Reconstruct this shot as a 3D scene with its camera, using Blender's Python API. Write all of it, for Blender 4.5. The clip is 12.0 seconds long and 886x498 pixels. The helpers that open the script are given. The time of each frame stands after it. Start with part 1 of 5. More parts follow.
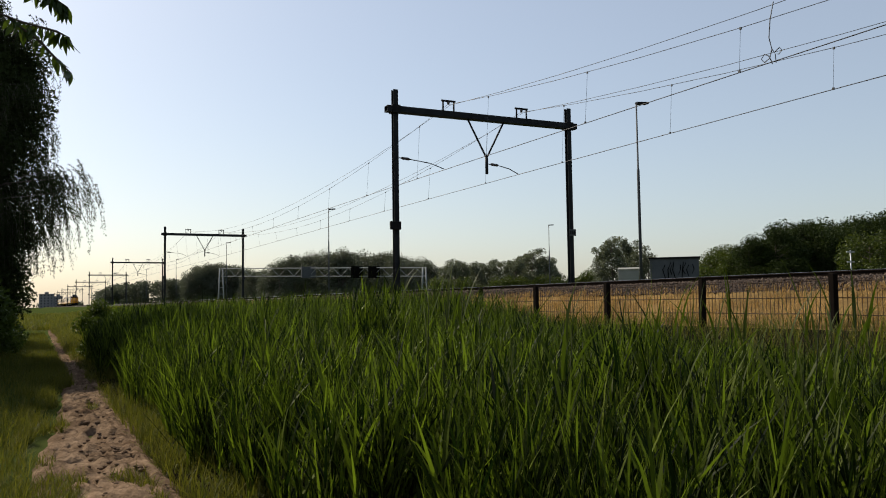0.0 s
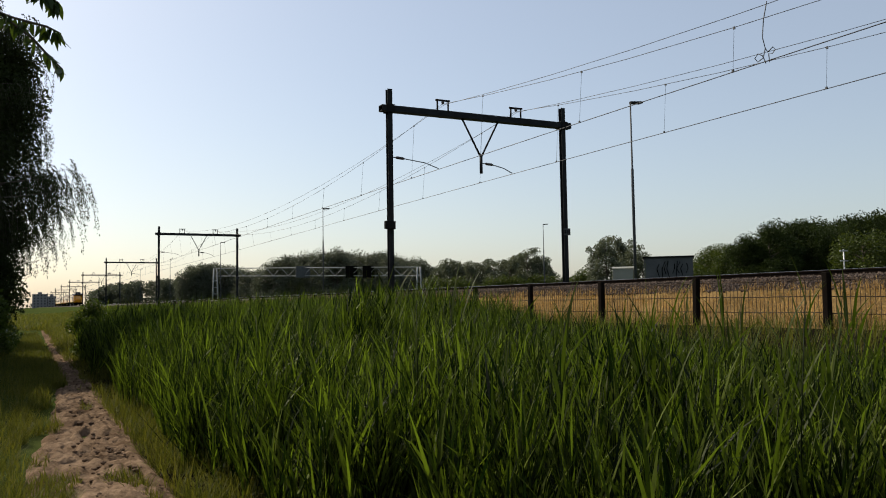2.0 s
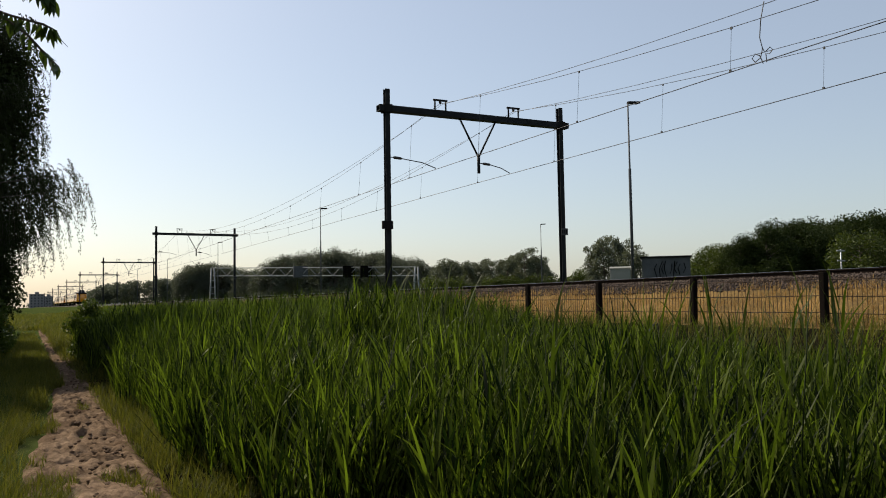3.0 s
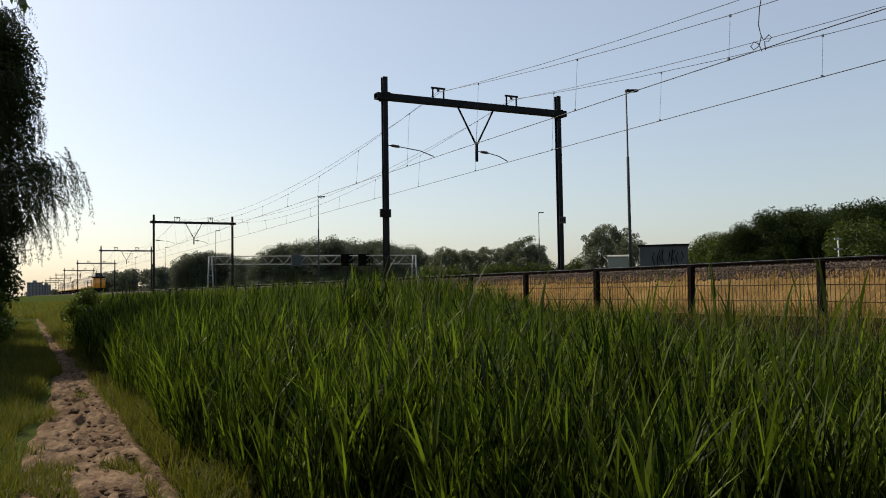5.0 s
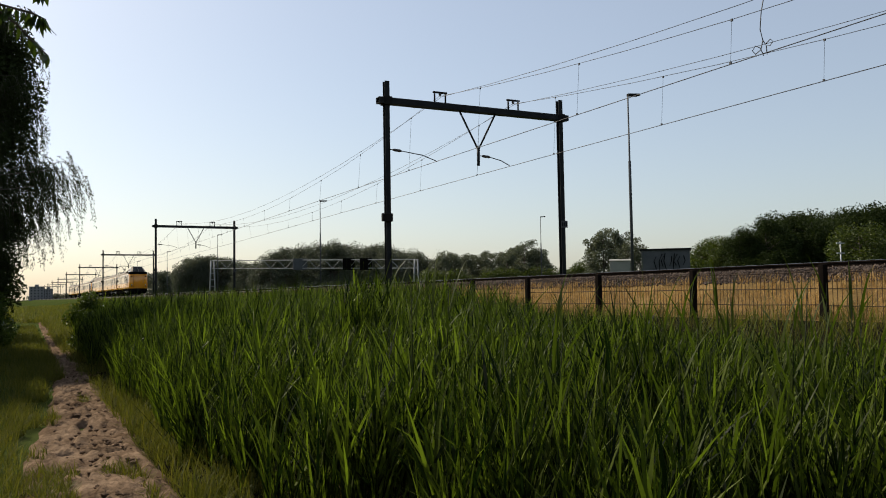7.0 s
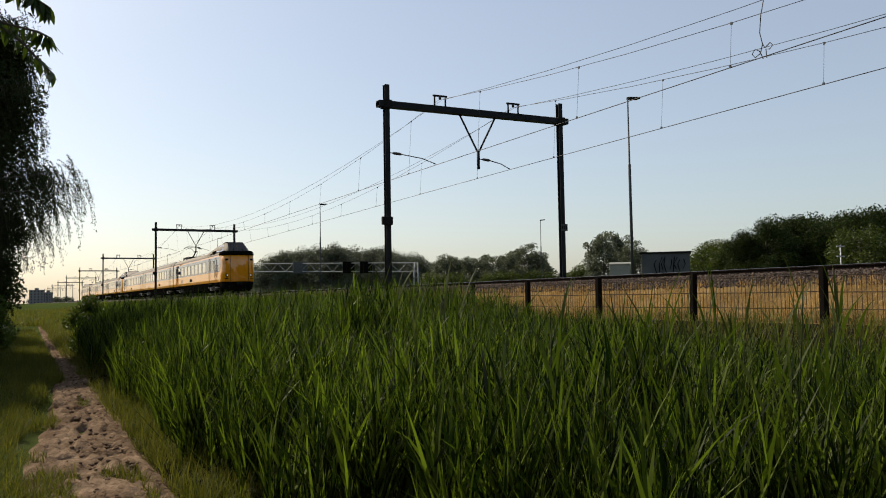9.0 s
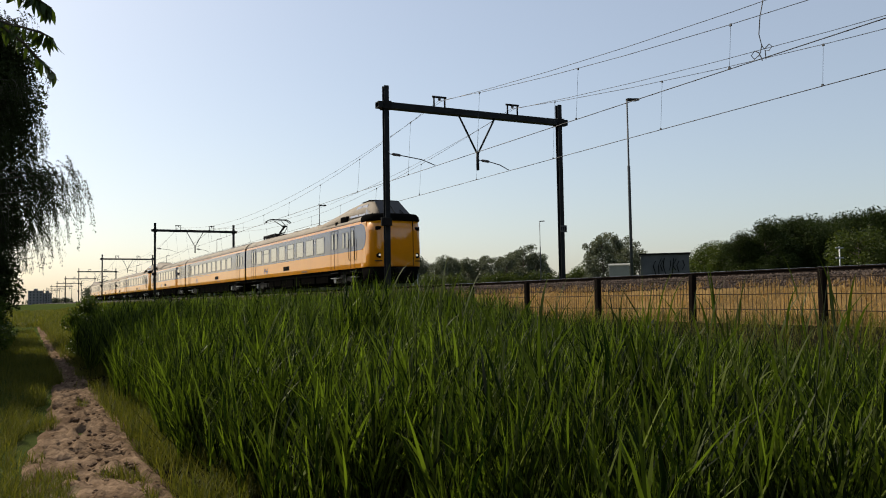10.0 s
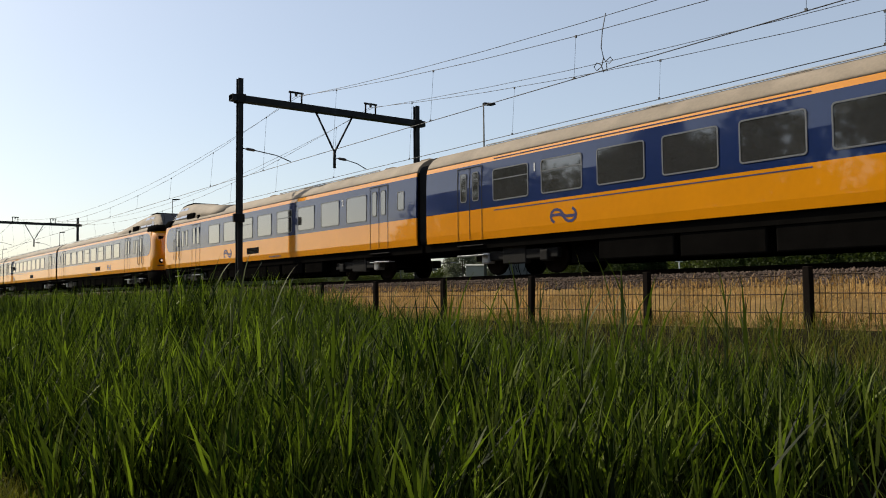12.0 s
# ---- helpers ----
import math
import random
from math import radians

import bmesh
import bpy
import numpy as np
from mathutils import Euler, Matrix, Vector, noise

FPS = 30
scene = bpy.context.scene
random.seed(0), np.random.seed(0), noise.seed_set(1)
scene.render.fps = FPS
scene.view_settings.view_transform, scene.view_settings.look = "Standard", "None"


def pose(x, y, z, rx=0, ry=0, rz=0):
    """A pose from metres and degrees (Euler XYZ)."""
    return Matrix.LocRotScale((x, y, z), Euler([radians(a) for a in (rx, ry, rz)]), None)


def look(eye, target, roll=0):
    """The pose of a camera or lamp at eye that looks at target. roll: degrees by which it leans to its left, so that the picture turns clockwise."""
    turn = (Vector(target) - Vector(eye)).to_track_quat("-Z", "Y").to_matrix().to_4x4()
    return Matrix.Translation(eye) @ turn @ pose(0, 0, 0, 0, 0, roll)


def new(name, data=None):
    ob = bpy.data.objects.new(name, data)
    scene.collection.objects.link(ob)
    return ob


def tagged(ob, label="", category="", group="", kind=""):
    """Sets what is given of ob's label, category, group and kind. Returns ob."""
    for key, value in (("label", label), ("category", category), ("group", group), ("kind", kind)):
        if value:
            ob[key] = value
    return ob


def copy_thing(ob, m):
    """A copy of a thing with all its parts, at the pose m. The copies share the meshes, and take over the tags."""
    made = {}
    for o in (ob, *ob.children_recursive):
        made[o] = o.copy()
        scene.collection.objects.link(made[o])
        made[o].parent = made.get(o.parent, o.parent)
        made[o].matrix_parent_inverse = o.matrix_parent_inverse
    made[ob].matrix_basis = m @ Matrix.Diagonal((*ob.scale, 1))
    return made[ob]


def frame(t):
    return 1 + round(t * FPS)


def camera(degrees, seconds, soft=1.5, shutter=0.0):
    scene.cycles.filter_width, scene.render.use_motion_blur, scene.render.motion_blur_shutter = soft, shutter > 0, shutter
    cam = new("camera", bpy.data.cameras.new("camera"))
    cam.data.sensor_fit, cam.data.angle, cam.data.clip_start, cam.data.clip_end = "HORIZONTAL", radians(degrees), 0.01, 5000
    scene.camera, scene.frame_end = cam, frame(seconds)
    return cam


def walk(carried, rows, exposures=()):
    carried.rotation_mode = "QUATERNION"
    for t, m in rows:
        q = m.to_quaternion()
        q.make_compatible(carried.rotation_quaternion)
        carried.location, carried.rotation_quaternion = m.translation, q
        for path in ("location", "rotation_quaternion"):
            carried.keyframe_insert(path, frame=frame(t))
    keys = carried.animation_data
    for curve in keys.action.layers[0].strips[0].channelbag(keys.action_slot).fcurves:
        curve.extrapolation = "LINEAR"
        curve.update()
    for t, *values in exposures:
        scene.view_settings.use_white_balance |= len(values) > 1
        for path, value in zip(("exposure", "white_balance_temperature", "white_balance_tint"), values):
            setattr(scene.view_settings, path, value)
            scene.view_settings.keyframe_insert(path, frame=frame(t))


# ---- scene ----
# ------------------------------------------------------------------ camera
EYE = (0.0, 0.0, 1.5)
TURNS = [  # seconds, turn, tilt, lean
    (0.0, -26.538, 3.655, 0.82), (0.5, -26.616, 3.632, 0.86), (1.0, -26.708, 3.625, 0.89),
    (1.5, -26.801, 3.60, 0.91), (2.0, -26.912, 3.612, 0.92), (2.5, -26.992, 3.614, 0.925),
    (3.0, -27.080, 3.600, 0.925), (4.0, -27.19, 3.18, 0.93), (5.0, -27.224, 2.790, 0.935), (5.5, -27.225, 2.803, 0.95),
    (6.0, -27.155, 2.902, 0.94), (6.5, -27.065, 3.005, 0.93), (7.0, -27.100, 3.080, 0.93), (8.0, -27.10, 3.20, 0.94),
    (9.0, -27.098, 3.309, 0.95), (9.5, -27.106, 3.358, 0.94), (10.0, -27.153, 3.385, 0.90),
    (10.5, -27.253, 3.402, 0.85), (11.0, -27.483, 3.371, 0.79), (11.1, -27.612, 3.350, 0.78),
    (11.2, -27.775, 3.314, 0.77), (11.4, -28.320, 3.265, 0.68), (11.5, -28.993, 3.250, 0.62),
    (11.6, -30.110, 3.232, 0.58), (11.7, -31.510, 3.226, 0.55), (11.8, -33.220, 3.222, 0.54),
    (11.9, -35.105, 3.205, 0.53), (12.0, -37.218, 3.200, 0.50)]
cam = camera(56.37, 12.0, 1.0)


def stand(turn, tilt, lean):
    """The camera slides to its right as the panning carries it round."""
    d = 0.037 * max(0.0, -27.5 - turn)
    a = radians(32)
    return pose(EYE[0] + d * math.cos(a), EYE[1] - d * math.sin(a), EYE[2], 90 + tilt, lean, turn + math.degrees(d / 36))


walk(cam, [(t, stand(turn, tilt, lean)) for t, turn, tilt, lean in TURNS], [(0.0, 0.0, 6900, 9), (10.5, 0.0, 6900, 9), (12.0, 0.12, 6900, 9)])

# ------------------------------------------------------------------ light
SUN = Vector((-0.32, 0.68, 0.66)).normalized()
world = bpy.data.worlds.new("world")
scene.world = world
world.use_nodes = True
wn = world.node_tree.nodes
sky = wn.new("ShaderNodeTexSky")
sky.sky_type, sky.sun_disc = "NISHITA", False
sky.sun_elevation = math.asin(SUN.z)
sky.sun_rotation = math.atan2(SUN.x, SUN.y)
sky.air_density, sky.dust_density, sky.ozone_density = 1.0, 1.7, 3.0
wn["Background"].inputs["Strength"].default_value = 0.157
haze = wn.new("ShaderNodeMix")
haze.data_type = "RGBA"
haze.inputs[0].default_value = 0.33
haze.inputs[7].default_value = (3.75, 3.85, 3.95, 1)  # thin even haze
world.node_tree.links.new(sky.outputs[0], haze.inputs[6])
world.node_tree.links.new(haze.outputs[2], wn["Background"].inputs["Color"])
sun_data = bpy.data.lights.new("sun", "SUN")
sun_data.energy, sun_data.angle, sun_data.color = 5.0, radians(0.6), (1.0, 0.93, 0.80)
sun = new("sun", sun_data)
sun.matrix_world = look(SUN * 100, (0, 0, 0))

# ------------------------------------------------------------------ materials


def mat(name, a, b=None, rough=0.7, metal=0.0, scale=4.0, fine=40.0, bump=0.0, coat=0.0, spec=0.5, trans=0.0, leaf=None, island=0.0, objrand=0.0, stain=0.0, glow=0.0, skew=1.0):
    """A surface whose colour wanders between a and b at two scales."""
    m = bpy.data.materials.new(name)
    m.use_nodes = True
    n, l = m.node_tree.nodes, m.node_tree.links
    p = n["Principled BSDF"]
    p.inputs["Roughness"].default_value = rough
    p.inputs["Metallic"].default_value = metal
    p.inputs["Coat Weight"].default_value = coat
    p.inputs["Coat Roughness"].default_value = 0.04
    p.inputs["Specular IOR Level"].default_value = spec
    if coat:
        p.inputs["Coat IOR"].default_value = 1.7
    if glow:
        p.inputs["Emission Color"].default_value, p.inputs["Emission Strength"].default_value = (1.0, 0.9, 0.7, 1), glow
    b = b or tuple(c * 0.8 for c in a)
    co = n.new("ShaderNodeTexCoord")
    n1, n2 = n.new("ShaderNodeTexNoise"), n.new("ShaderNodeTexNoise")
    n1.inputs["Scale"].default_value, n2.inputs["Scale"].default_value = scale, fine
    n1.inputs["Detail"].default_value = n2.inputs["Detail"].default_value = 5
    l.new(co.outputs["Object"], n1.inputs["Vector"])
    l.new(co.outputs["Object"], n2.inputs["Vector"])
    mixf = n.new("ShaderNodeMath")
    mixf.operation = "ADD"
    half = n.new("ShaderNodeMath")
    half.operation, half.inputs[1].default_value = "MULTIPLY", 0.5
    l.new(n2.outputs["Fac"], half.inputs[0])
    l.new(n1.outputs["Fac"], mixf.inputs[0])
    l.new(half.outputs[0], mixf.inputs[1])
    ramp = n.new("ShaderNodeMapRange")
    ramp.inputs["From Min"].default_value, ramp.inputs["From Max"].default_value = 0.5, 1.0
    l.new(mixf.outputs[0], ramp.inputs["Value"])
    fac = ramp.outputs[0]
    if island or objrand:
        if island:
            src = n.new("ShaderNodeNewGeometry").outputs["Random Per Island"]
        else:
            src = n.new("ShaderNodeObjectInfo").outputs["Random"]
        mi = n.new("ShaderNodeMix")
        mi.data_type = "FLOAT"
        mi.inputs[0].default_value = island or objrand
        l.new(fac, mi.inputs[2])
        l.new(src, mi.inputs[3])
        fac = mi.outputs[0]
        # power on the random tone: most islands near a, few near b
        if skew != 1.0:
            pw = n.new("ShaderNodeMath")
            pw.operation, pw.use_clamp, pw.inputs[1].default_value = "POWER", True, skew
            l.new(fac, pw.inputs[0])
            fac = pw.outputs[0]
    mx = n.new("ShaderNodeMix")
    mx.data_type = "RGBA"
    mx.inputs[6].default_value, mx.inputs[7].default_value = (*a, 1), (*b, 1)
    l.new(fac, mx.inputs[0])
    col = mx.outputs[2]
    if stain:
        n3 = n.new("ShaderNodeTexNoise")
        n3.inputs["Scale"].default_value, n3.inputs["Detail"].default_value = scale * 0.35, 8
        l.new(co.outputs["Object"], n3.inputs["Vector"])
        mr = n.new("ShaderNodeMapRange")
        mr.inputs["From Min"].default_value, mr.inputs["From Max"].default_value, mr.inputs["To Max"].default_value = 0.52, 0.72, stain
        l.new(n3.outputs["Fac"], mr.inputs["Value"])
        ms = n.new("ShaderNodeMix")
        ms.data_type = "RGBA"
        ms.inputs[7].default_value = (a[0] * 0.3, a[1] * 0.27, a[2] * 0.25, 1)
        l.new(mr.outputs[0], ms.inputs[0])
        l.new(col, ms.inputs[6])
        col = ms.outputs[2]
    l.new(col, p.inputs["Base Color"])
    if bump:
        bp = n.new("ShaderNodeBump")
        bp.inputs["Strength"].default_value, bp.inputs["Distance"].default_value = 0.6, bump
        l.new(mixf.outputs[0], bp.inputs["Height"])
        l.new(bp.outputs[0], p.inputs["Normal"])
    if leaf:
        tr = n.new("ShaderNodeBsdfTranslucent")
        tc = n.new("ShaderNodeMix")
        tc.data_type = "RGBA"
        tc.blend_type = "MULTIPLY"
        tc.inputs[0].default_value = 1.0
        tc.inputs[7].default_value = (*leaf, 1)
        l.new(col, tc.inputs[6])
        l.new(tc.outputs[2], tr.inputs["Color"])
        ms = n.new("ShaderNodeMixShader")
        ms.inputs[0].default_value = trans
        l.new(p.outputs[0], ms.inputs[1])
        l.new(tr.outputs[0], ms.inputs[2])
        l.new(ms.outputs[0], n["Material Output"].inputs["Surface"])
    return m


M = {
    # earth taken near black: the shade between the reeds is in its colour
    "shaded_soil": mat("shaded_soil", (0.009, 0.009, 0.005), (0.016, 0.013, 0.008), 0.95, spec=0.0, scale=0.8, fine=9, bump=0.03),
    "meadow": mat("meadow", (0.030, 0.050, 0.010), (0.058, 0.066, 0.023), 0.95, spec=0.0, scale=0.15, fine=6, bump=0.04),
    "straw_ground": mat("straw_ground", (0.25, 0.16, 0.066), (0.08, 0.055, 0.025), 0.95, spec=0.0, scale=0.7, fine=14, bump=0.05),
    "sand": mat("sand", (0.25, 0.175, 0.12), (0.055, 0.035, 0.022), 0.95, spec=0.0, scale=3.4, fine=26, bump=0.09, stain=1.0),
    "ballast": mat("ballast", (0.045, 0.034, 0.028), (0.02, 0.015, 0.013), 0.9, spec=0.1, scale=3, fine=30, bump=0.04),
    "stone": mat("stone", (0.115, 0.082, 0.065), (0.026, 0.019, 0.016), 0.85, spec=0.15, scale=8, fine=60, bump=0.004, island=0.8),
    "rail": mat("rail", (0.016, 0.011, 0.008), (0.010, 0.007, 0.006), 0.8, 0.0, spec=0.02, scale=6, fine=40),
    "rail_head": mat("rail_head", (0.45, 0.44, 0.43), (0.35, 0.34, 0.33), 0.25, 1.0, scale=3, fine=30),
    "concrete": mat("concrete", (0.33, 0.31, 0.28), (0.24, 0.22, 0.20), 0.9, scale=3, fine=40, bump=0.004, stain=0.4),
    "mast": mat("mast", (0.022, 0.024, 0.026), (0.013, 0.014, 0.015), 0.6, 0.0, scale=3, fine=30, stain=0.5, spec=0.08),
    "galv": mat("galv", (0.42, 0.43, 0.44), (0.30, 0.31, 0.32), 0.5, 0.6, scale=5, fine=30),
    "dark_metal": mat("dark_metal", (0.016, 0.015, 0.014), (0.009, 0.009, 0.009), 0.7, 0.0, scale=4, fine=30, spec=0.08),
    "wire": mat("wire", (0.024, 0.025, 0.03), (0.016, 0.017, 0.02), 0.6, 0.0, scale=4, fine=30),
    "insulator": mat("insulator", (0.05, 0.035, 0.03), (0.03, 0.025, 0.02), 0.3, scale=6, fine=30),
    # near-black to bright blades: shaded gaps and lit tips put into the colour
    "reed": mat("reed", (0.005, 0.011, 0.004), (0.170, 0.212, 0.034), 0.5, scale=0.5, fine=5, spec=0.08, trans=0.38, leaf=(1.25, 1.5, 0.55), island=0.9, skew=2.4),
    "reed_dry": mat("reed_dry", (0.30, 0.22, 0.11), (0.20, 0.16, 0.07), 0.7, scale=0.5, fine=5, trans=0.3, leaf=(1.1, 1.0, 0.8), island=0.6),
    "grass": mat("grass", (0.040, 0.060, 0.011), (0.17, 0.155, 0.032), 0.6, spec=0.12, scale=0.4, fine=4, trans=0.35, leaf=(1.3, 1.3, 0.7), island=0.6),
    "straw": mat("straw", (0.62, 0.41, 0.16), (0.18, 0.115, 0.045), 0.75, spec=0.1, scale=0.5, fine=4, trans=0.3, leaf=(1.1, 1.0, 0.8), island=0.6),
    "leaf_birch": mat("leaf_birch", (0.026, 0.036, 0.012), (0.04, 0.055, 0.017), 0.65, scale=1, fine=6, spec=0.04, trans=0.12, leaf=(1.3, 1.3, 0.7), island=0.6),
    "leaf_shrub": mat("leaf_shrub", (0.04, 0.065, 0.014), (0.07, 0.095, 0.02), 0.55, spec=0.15, scale=1, fine=6, trans=0.3, leaf=(1.5, 1.5, 0.7), island=0.6),
    "leaf_cherry": mat("leaf_cherry", (0.02, 0.04, 0.01), (0.06, 0.10, 0.025), 0.45, scale=8, fine=60, spec=0.2, trans=0.2, leaf=(2.2, 2.0, 0.7), objrand=0.6),
    "leaf_dark": mat("leaf_dark", (0.014, 0.024, 0.007), (0.036, 0.050, 0.015), 0.6, spec=0.06, scale=0.2, fine=2, trans=0.25, leaf=(1.4, 1.4, 0.8), island=0.6),
    "leaf_poplar": mat("leaf_poplar", (0.08, 0.092, 0.058), (0.125, 0.136, 0.092), 0.5, spec=0.15, scale=0.2, fine=2, trans=0.25, leaf=(1.3, 1.3, 0.9), island=0.6),
    "leaf_bright": mat("leaf_bright", (0.038, 0.056, 0.012), (0.066, 0.082, 0.02), 0.5, spec=0.15, scale=0.2, fine=2, trans=0.3, leaf=(1.4, 1.4, 0.7), island=0.6),
    "bark": mat("bark", (0.10, 0.08, 0.06), (0.05, 0.04, 0.03), 0.9, scale=6, fine=40, bump=0.01),
    "birch_bark": mat("birch_bark", (0.45, 0.43, 0.40), (0.10, 0.09, 0.08), 0.8, scale=5, fine=30, bump=0.006),
    "yellow": mat("yellow", (0.66, 0.245, 0.004), (0.58, 0.215, 0.004), 0.45, scale=0.6, fine=6, coat=0.9, spec=0.05, stain=0.12),
    "blue": mat("blue", (0.006, 0.018, 0.075), (0.009, 0.023, 0.092), 0.4, scale=0.6, fine=6, coat=0.9, spec=0.05, stain=0.15),
    "roof": mat("roof", (0.27, 0.22, 0.165), (0.18, 0.146, 0.108), 0.75, spec=0.25, scale=1.2, fine=14, stain=0.25, bump=0.004),
    "black": mat("black", (0.004, 0.0038, 0.0035), (0.007, 0.0065, 0.006), 0.85, scale=2, fine=20, spec=0.0),
    "rubber": mat("rubber", (0.012, 0.012, 0.012), (0.02, 0.02, 0.02), 0.8, scale=4, fine=20, spec=0.15),
    "frame_grey": mat("frame_grey", (0.16, 0.165, 0.17), (0.11, 0.115, 0.12), 0.4, 0.2, scale=4, fine=30),
    "tinted": mat("tinted", (0.03, 0.031, 0.032), (0.04, 0.04, 0.04), 0.05, scale=2, fine=10, spec=0.9, coat=1.0),
    "dark_glass": mat("dark_glass", (0.006, 0.006, 0.007), (0.010, 0.010, 0.011), 0.08, scale=2, fine=10, spec=0.2),
    # far foliage: distance haze is put into this paler, greyer leaf colour
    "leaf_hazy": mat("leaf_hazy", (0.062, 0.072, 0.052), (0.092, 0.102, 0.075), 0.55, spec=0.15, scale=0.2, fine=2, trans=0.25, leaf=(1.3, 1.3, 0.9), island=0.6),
    "gantry_grey": mat("gantry_grey", (0.27, 0.28, 0.28), (0.20, 0.21, 0.21), 0.6, scale=1, fine=10, stain=0.3),
    "lamp_grey": mat("lamp_grey", (0.075, 0.08, 0.085), (0.05, 0.054, 0.058), 0.6, 0.0, scale=3, fine=30, spec=0.2),
    "white": mat("white", (0.78, 0.78, 0.76), (0.68, 0.68, 0.66), 0.5, scale=3, fine=20, stain=0.2),
    "lens": mat("lens", (0.75, 0.75, 0.72), (0.65, 0.65, 0.62), 0.1, 0.6, scale=4, fine=20, glow=0.4),
    "logo": mat("logo", (0.02, 0.022, 0.09), (0.03, 0.03, 0.10), 0.4, scale=4, fine=20),
    "hut": mat("hut", (0.10, 0.105, 0.11), (0.06, 0.064, 0.068), 0.85, spec=0.1, scale=0.7, fine=12, stain=0.5),
    "pale": mat("pale", (0.26, 0.26, 0.22), (0.20, 0.20, 0.17), 0.7, scale=1, fine=12, stain=0.3),
    "flat_wall": mat("flat_wall", (0.17, 0.17, 0.175), (0.14, 0.14, 0.145), 0.9, scale=0.1, fine=2),
    "pane": mat("pane", (0.03, 0.035, 0.04), (0.05, 0.05, 0.06), 0.1, scale=1, fine=4),
    "post_wood": mat("post_wood", (0.014, 0.011, 0.009), (0.008, 0.006, 0.005), 0.9, spec=0.02, scale=5, fine=50, bump=0.005),
    "mud": mat("mud", (0.15, 0.10, 0.068), (0.075, 0.05, 0.035), 0.95, spec=0.05, scale=6, fine=50, bump=0.01),
}

# ------------------------------------------------------------------ mesh helpers


def part(name, bm, material, parent=None, label=""):
    """Links a bmesh as one mesh object under a thing or a part."""
    me = bpy.data.meshes.new(name)
    bm.to_mesh(me)
    bm.free()
    for k in (material if isinstance(material, (list, tuple)) else [material]):
        me.materials.append(M[k])
    ob = new(name, me)
    ob.parent = parent
    if label:
        ob["label"] = label
    return ob


def share(name, me, parent, m):
    ob = new(name, me)
    ob.parent = parent
    ob.matrix_basis = m
    return ob


def raw(name, verts, faces, material, parent=None, label="", smooth=False):
    """A mesh from arrays; faces is an array with equal corners."""
    me = bpy.data.meshes.new(name)
    verts, faces = np.asarray(verts, dtype=np.float32), np.asarray(faces, dtype=np.int32)
    k = faces.shape[1]
    me.vertices.add(len(verts))
    me.vertices.foreach_set("co", verts.ravel())
    me.loops.add(faces.size)
    me.loops.foreach_set("vertex_index", faces.ravel())
    me.polygons.add(len(faces))
    me.polygons.foreach_set("loop_start", np.arange(len(faces), dtype=np.int32) * k)
    me.update(calc_edges=True)
    me.validate()
    if smooth:
        me.polygons.foreach_set("use_smooth", np.ones(len(faces), dtype=bool))
    me.materials.append(M[material])
    ob = new(name, me)
    ob.parent = parent
    if label:
        ob["label"] = label
    return ob


def box(bm, x0, x1, y0, y1, z0, z1, bevel=0.0):
    vs = [bm.verts.new((x, y, z)) for x in (x0, x1) for y in (y0, y1) for z in (z0, z1)]
    fs = [bm.faces.new([vs[i] for i in q]) for q in ((0, 1, 3, 2), (4, 6, 7, 5), (0, 4, 5, 1), (2, 3, 7, 6), (0, 2, 6, 4), (1, 5, 7, 3))]
    if bevel:
        es = list({e for f in fs for e in f.edges})
        bmesh.ops.bevel(bm, geom=es, offset=bevel, segments=2, affect="EDGES", profile=0.5)


def tube(bm, path, radii, seg=8, cap=True):
    """A round bar along a path of points."""
    path = [Vector(p) for p in path]
    if not isinstance(radii, (list, tuple)):
        radii = [radii] * len(path)
    rings = []
    for i, p in enumerate(path):
        d = (path[min(i + 1, len(path) - 1)] - path[max(i - 1, 0)]).normalized()
        s = d.cross(Vector((0, 0, 1)) if abs(d.z) < 0.95 else Vector((1, 0, 0))).normalized()
        u = s.cross(d)
        rings.append([bm.verts.new(p + (s * math.cos(a) + u * math.sin(a)) * radii[i]) for a in (2 * math.pi * k / seg for k in range(seg))])
    for a, b in zip(rings, rings[1:]):
        for k in range(seg):
            f = bm.faces.new((a[k], a[(k + 1) % seg], b[(k + 1) % seg], b[k]))
            f.smooth = seg > 5
    if cap:
        bm.faces.new(rings[0][::-1])
        bm.faces.new(rings[-1])


def loft(bm, rings, closed=True, caps=True, smooth=True):
    rs = [[bm.verts.new(p) for p in r] for r in rings]
    n = len(rs[0])
    for a, b in zip(rs, rs[1:]):
        for k in range(n if closed else n - 1):
            f = bm.faces.new((a[k], a[(k + 1) % n], b[(k + 1) % n], b[k]))
            f.smooth = smooth
    if caps and closed:
        bm.faces.new(rs[0][::-1])
        bm.faces.new(rs[-1])
    bmesh.ops.recalc_face_normals(bm, faces=bm.faces)


def thing(name, label, category, at=None, group="", kind=""):
    ob = new(name)
    ob.empty_display_size = 0.2
    if at is not None:
        ob.matrix_basis = at
    return tagged(ob, label, category, group, kind)


# ------------------------------------------------------------------ ground
RAIL_Z = 2.08
TRACKS = (17.27, 21.25)


